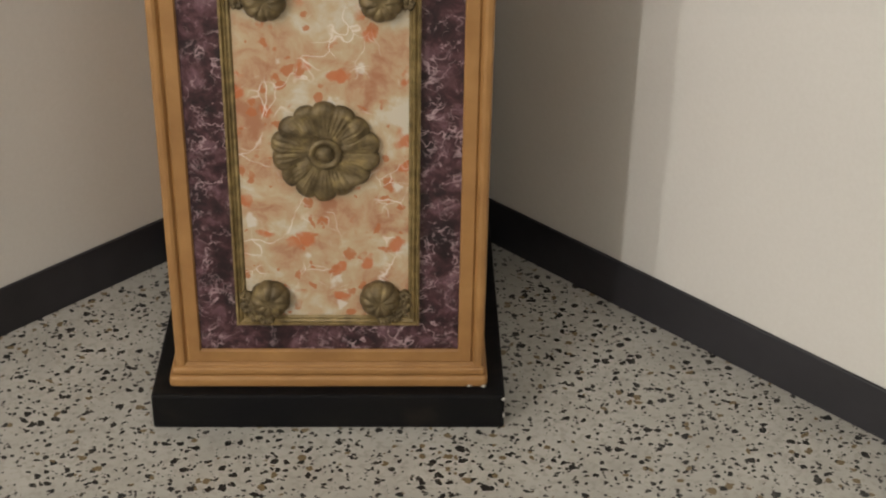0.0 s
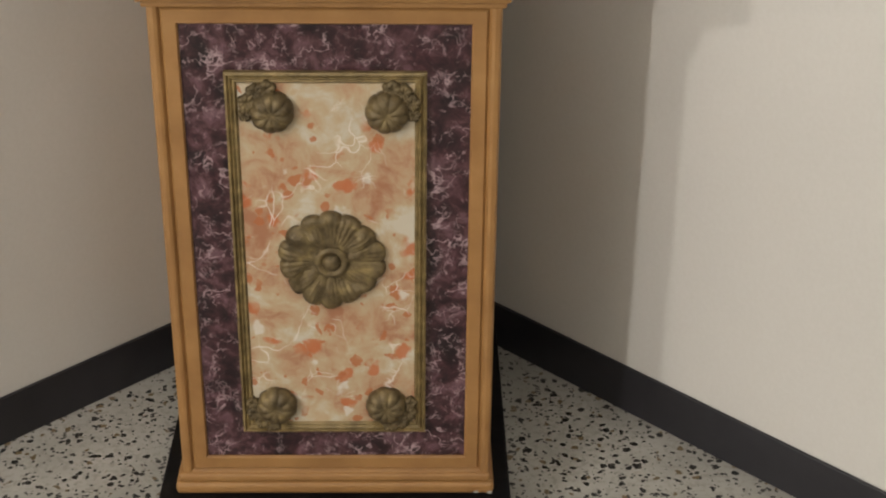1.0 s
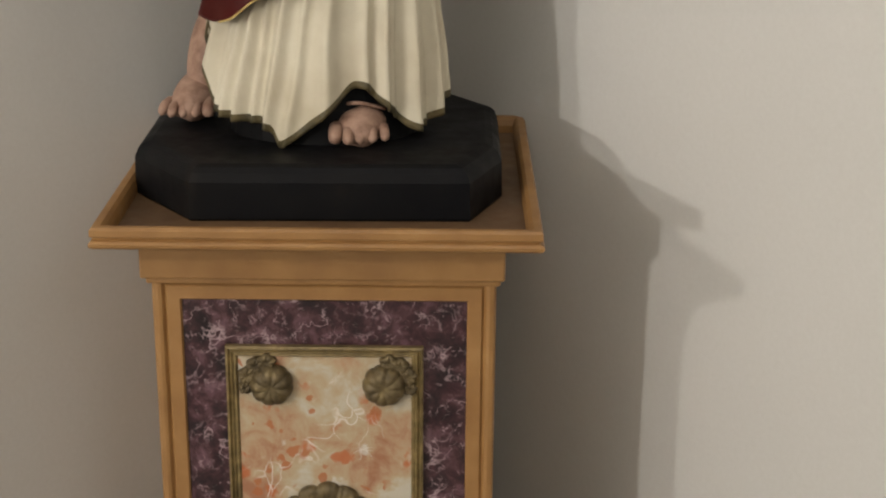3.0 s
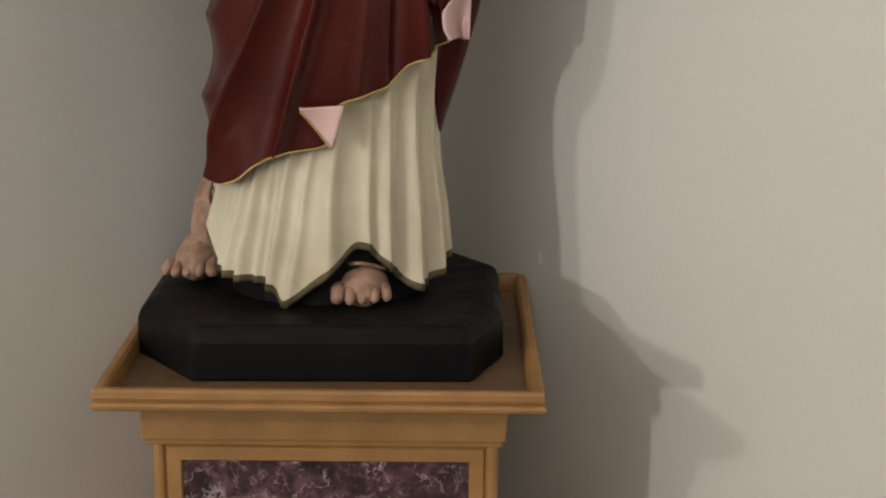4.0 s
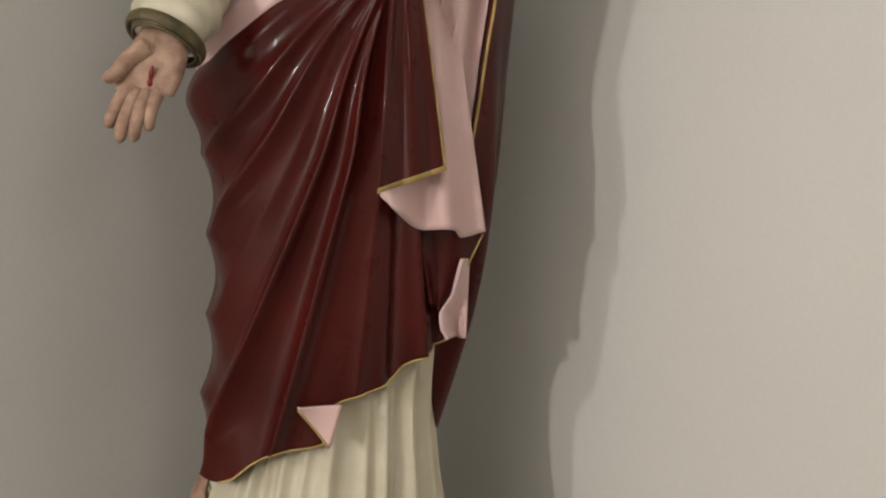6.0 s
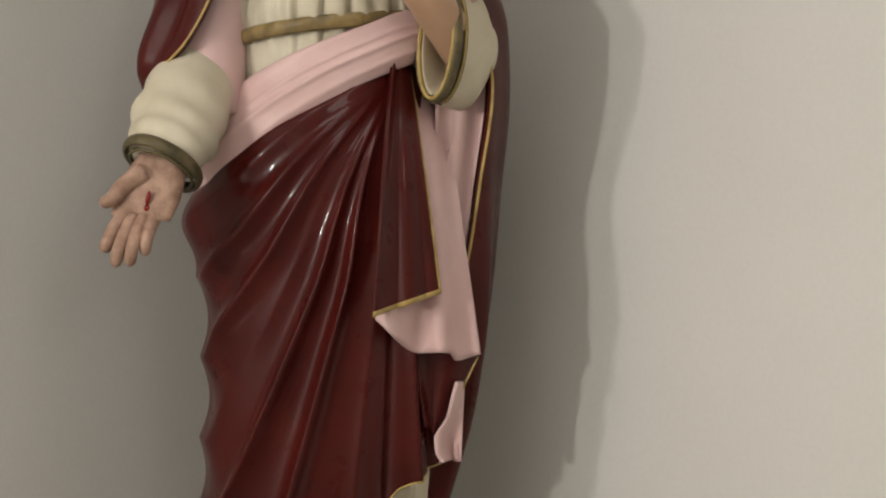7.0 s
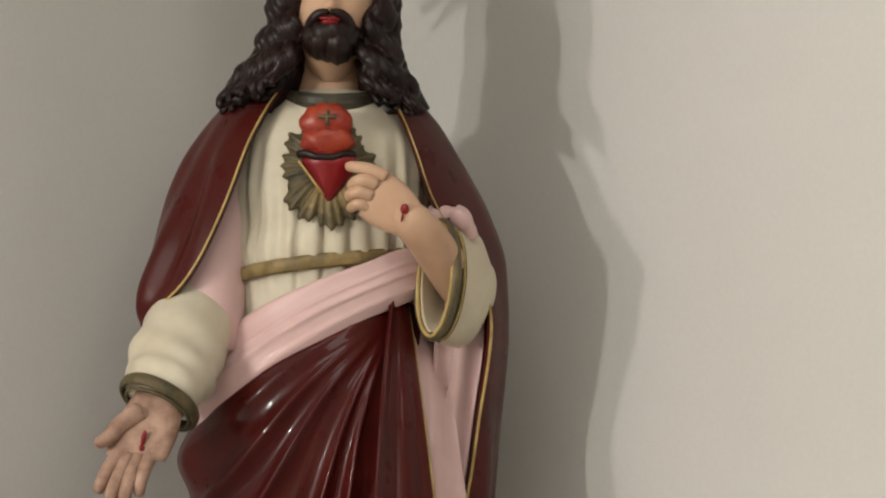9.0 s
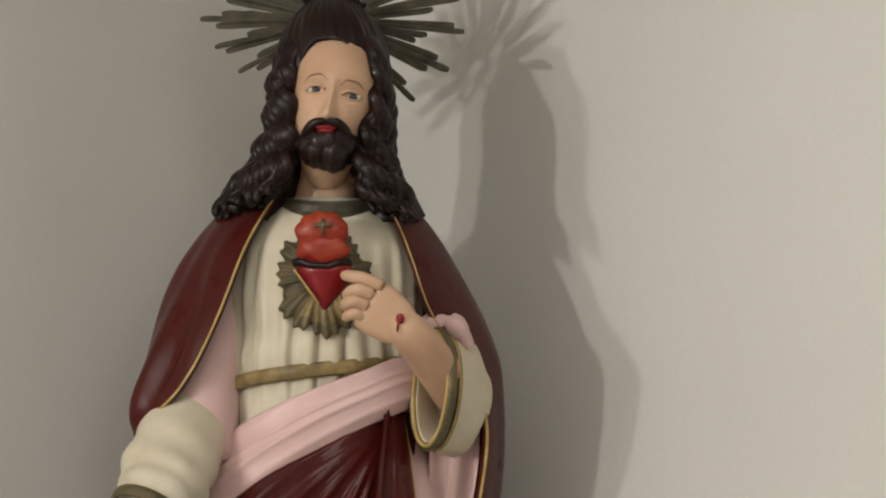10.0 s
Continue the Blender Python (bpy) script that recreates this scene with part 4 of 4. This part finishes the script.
# beard, forked at the chin, and moustache
blob((0.0070, 0.149, 2.0825), (0.0395, 0.040, 0.0305), "hair", (0, 0, 0), 44, tufted(13, 3))
blob((-0.0055, 0.140, 2.0735), (0.0195, 0.028, 0.0210), "hair", (0, 8, 0), 34, tufted(9, 3))
blob((0.0150, 0.138, 2.0700), (0.0200, 0.029, 0.0238), "hair", (0, -6, 0), 34, tufted(9, -3))
for s in (-1, 1):
    tube(spline([on_face(0.0062 + s * 0.001, 2.1085, 0.003), on_face(0.0062 + s * 0.013, 2.1060, 0.0045), on_face(0.0062 + s * 0.024, 2.0970, 0.004), on_face(0.0062 + s * 0.034, 2.080, -0.004)], 20),
         [0.0038 + 0.0034 * math.sin(math.pi * k / 24) for k in range(21)], "hair", 12)
    tube(spline([(0.0062 + s * 0.0435, 0.170, 2.110), (0.0062 + s * 0.0415, 0.155, 2.096), (0.0062 + s * 0.034, 0.143, 2.082)], 12), 0.0068, "hair", 10)
# hair: cap and long wavy locks
SKULL = Vector((0.006, 0.225, 2.203))


def cap_hair(u, v):
    a = u * math.tau
    edge = -0.75 + 0.94 * math.exp(-abs((a - math.pi * 1.5) / 0.62) ** 3.7)
    e = edge + (math.pi * 0.5 - edge) * v
    r = 1.0 + 0.008 * math.sin(a * 34 + 7 * e) + 0.012 * math.sin(a * 13 + 5 * e)
    return SKULL + Vector((0.077 * r * math.cos(e) * math.cos(a), 0.095 * r * math.cos(e) * math.sin(a), 0.100 * r * math.sin(e)))


blob((0.004, 0.268, 2.095), (0.080, 0.034, 0.090), "hair", (0, 0, 0), 24, lambda c: 1 + 0.04 * math.sin(c.x * 15))
sheet(cap_hair, 180, 40, "hair", 0.014, ring=True)
OUT_L = curve((1.995, -0.140), (2.022, -0.127), (2.055, -0.101), (2.086, -0.087), (2.11, -0.076), (2.16, -0.071), (2.20, -0.065), (2.245, -0.052))
OUT_R = curve((1.990, 0.128), (2.012, 0.117), (2.042, 0.101), (2.087, 0.087), (2.14, 0.083), (2.21, 0.073), (2.25, 0.055))
IN_L = curve((2.01, -0.062), (2.04, -0.047), (2.07, -0.036), (2.10, -0.036), (2.157, -0.043), (2.20, -0.036), (2.245, -0.024))
IN_R = curve((2.01, 0.058), (2.04, 0.044), (2.07, 0.044), (2.10, 0.051), (2.157, 0.068), (2.20, 0.063), (2.245, 0.045))
for s, inner, outer, end in ((-1, IN_L, OUT_L, 2.000), (1, IN_R, OUT_R, 1.996)):
    # the mass under the locks
    mass = [((inner(z) + outer(z)) / 2, 0.205 + 0.010 * step(2.1, 2.0, z), z) for z in (2.225 - (2.225 - end) * i / 24 for i in range(25))]
    tube(mass, [0.40 * abs(outer(z) - inner(z)) for _, _, z in mass], "hair", 16, 1.6)
    for layer, count in ((0, 12), (1, 11), (2, 7)):
        for k in range(count):
            f = (k + 0.5) / count
            stop = end + 0.016 * (1 - f) + 0.009 * math.sin(k * 2.7 + layer * 1.9)
            pts, radii = [], []
            for i in range(53):
                q = i / 52
                z = 2.238 - 0.02 * layer - (2.238 - 0.02 * layer - stop) * q
                x = inner(z) + (outer(z) - inner(z)) * (0.06 + 0.88 * f)
                y = 0.150 + 0.028 * f * f + 0.034 * layer + 0.022 * step(2.20, 2.25, z) - 0.020 * step(2.09, 2.02, z) * (1 - 0.5 * layer)
                turn = z * 148 + 0.5 * math.sin(k * 1.1 + layer) + 0.35 * k + layer * 1.3
                wave = 0.0052 * step(2.23, 2.16, z)
                pts.append((x + wave * math.sin(turn), y + wave * math.cos(turn), z))
                radii.append((0.0086 + 0.0012 * math.sin(i * 0.35 + k * 2.1)) * (1.0 if i < 46 else 0.55 + 0.45 * (52 - i) / 6))
            tube(pts, radii, "hair", 8)
# halo: flat stepped rays
HALO = Vector((0.001, 0.300, 2.300))
hoop(HALO, (0.05, 0, 0), (0, 0, 0.05), 0.005, "metal", 0.6)


def blade(angle, aside, start, length, wide, y, slant=0.004):
    """One flat lath of a ray, cut off askew, with a low ridge."""
    c, s = math.cos(radians(angle)), math.sin(radians(angle))
    rows = []
    for d, w, k in ((start, wide * 0.55, 0.4), (length - 0.012, wide, 1.0), (length - 0.006, wide * 0.9, 1.0), (length, wide * 0.45, 1.0)):
        cut = slant if d == length - 0.006 else 0.0
        rows.append([S.verts.new(HALO + Vector((c * (d + e) - s * (aside * k + h), y + t, s * (d + e) + c * (aside * k + h))))
                     for h, t, e in ((-w / 2, 0, 0), (0, -0.0016, cut / 2), (w / 2, 0, cut), (0, 0.0018, cut / 2))])
    for r0, r1 in zip(rows, rows[1:]):
        for i in range(4):
            S.faces.new((r0[i], r0[(i + 1) % 4], r1[(i + 1) % 4], r1[i])).material_index = SLOT["metal"]
    for r in (rows[0], rows[-1]):
        S.faces.new(r).material_index = SLOT["metal"]


for k, (angle, length, wide) in enumerate(((-45.5, 0.163, 0.0080), (-24, 0.177, 0.0098), (-5, 0.184, 0.0082), (10.5, 0.180, 0.0080), (27, 0.182, 0.0090), (45, 0.176, 0.0080), (63, 0.186, 0.0095),
                                           (81, 0.190, 0.0080), (98, 0.192, 0.0090), (116, 0.182, 0.0080), (134, 0.176, 0.0095), (150, 0.180, 0.0085), (165, 0.182, 0.0095), (180, 0.186, 0.0085),
                                           (194, 0.169, 0.0080), (210.5, 0.151, 0.0075))):
    wide *= 1.22
    blade(angle, 0.0, 0.02, length, wide * 0.9, -0.002)
    blade(angle, wide * 0.85, 0.02, length * (0.84 + 0.04 * (k % 3)), wide, 0.001)
    blade(angle, -wide * 0.85, 0.02, length * (0.72 + 0.06 * ((k + 1) % 3)), wide, 0.001)
    if wide > 0.011:
        blade(angle, wide * 1.7, 0.02, length * 0.66, wide * 0.8, 0.003)

# the figure leans forward over its base from the knees up
LEAN = curve((1.15, 1.0), (1.45, 0.992), (1.85, 0.980), (2.00, 0.977), (2.12, 0.972), (2.6, 0.970))
EYE_LINE = Vector((0.142, -1.854, 1.580))
for v in S.verts:
    k = LEAN(v.co.z)
    v.co = EYE_LINE + (v.co - EYE_LINE) * k

statue = link("statue", S, list(PAINTS.values()), smooth=True)
for p in statue.data.polygons:
    if p.material_index in (SLOT["black"], SLOT["metal"]):
        p.use_smooth = False
tagged(statue, "painted plaster robed statue, maroon mantle over cream tunic, black base", "statue")
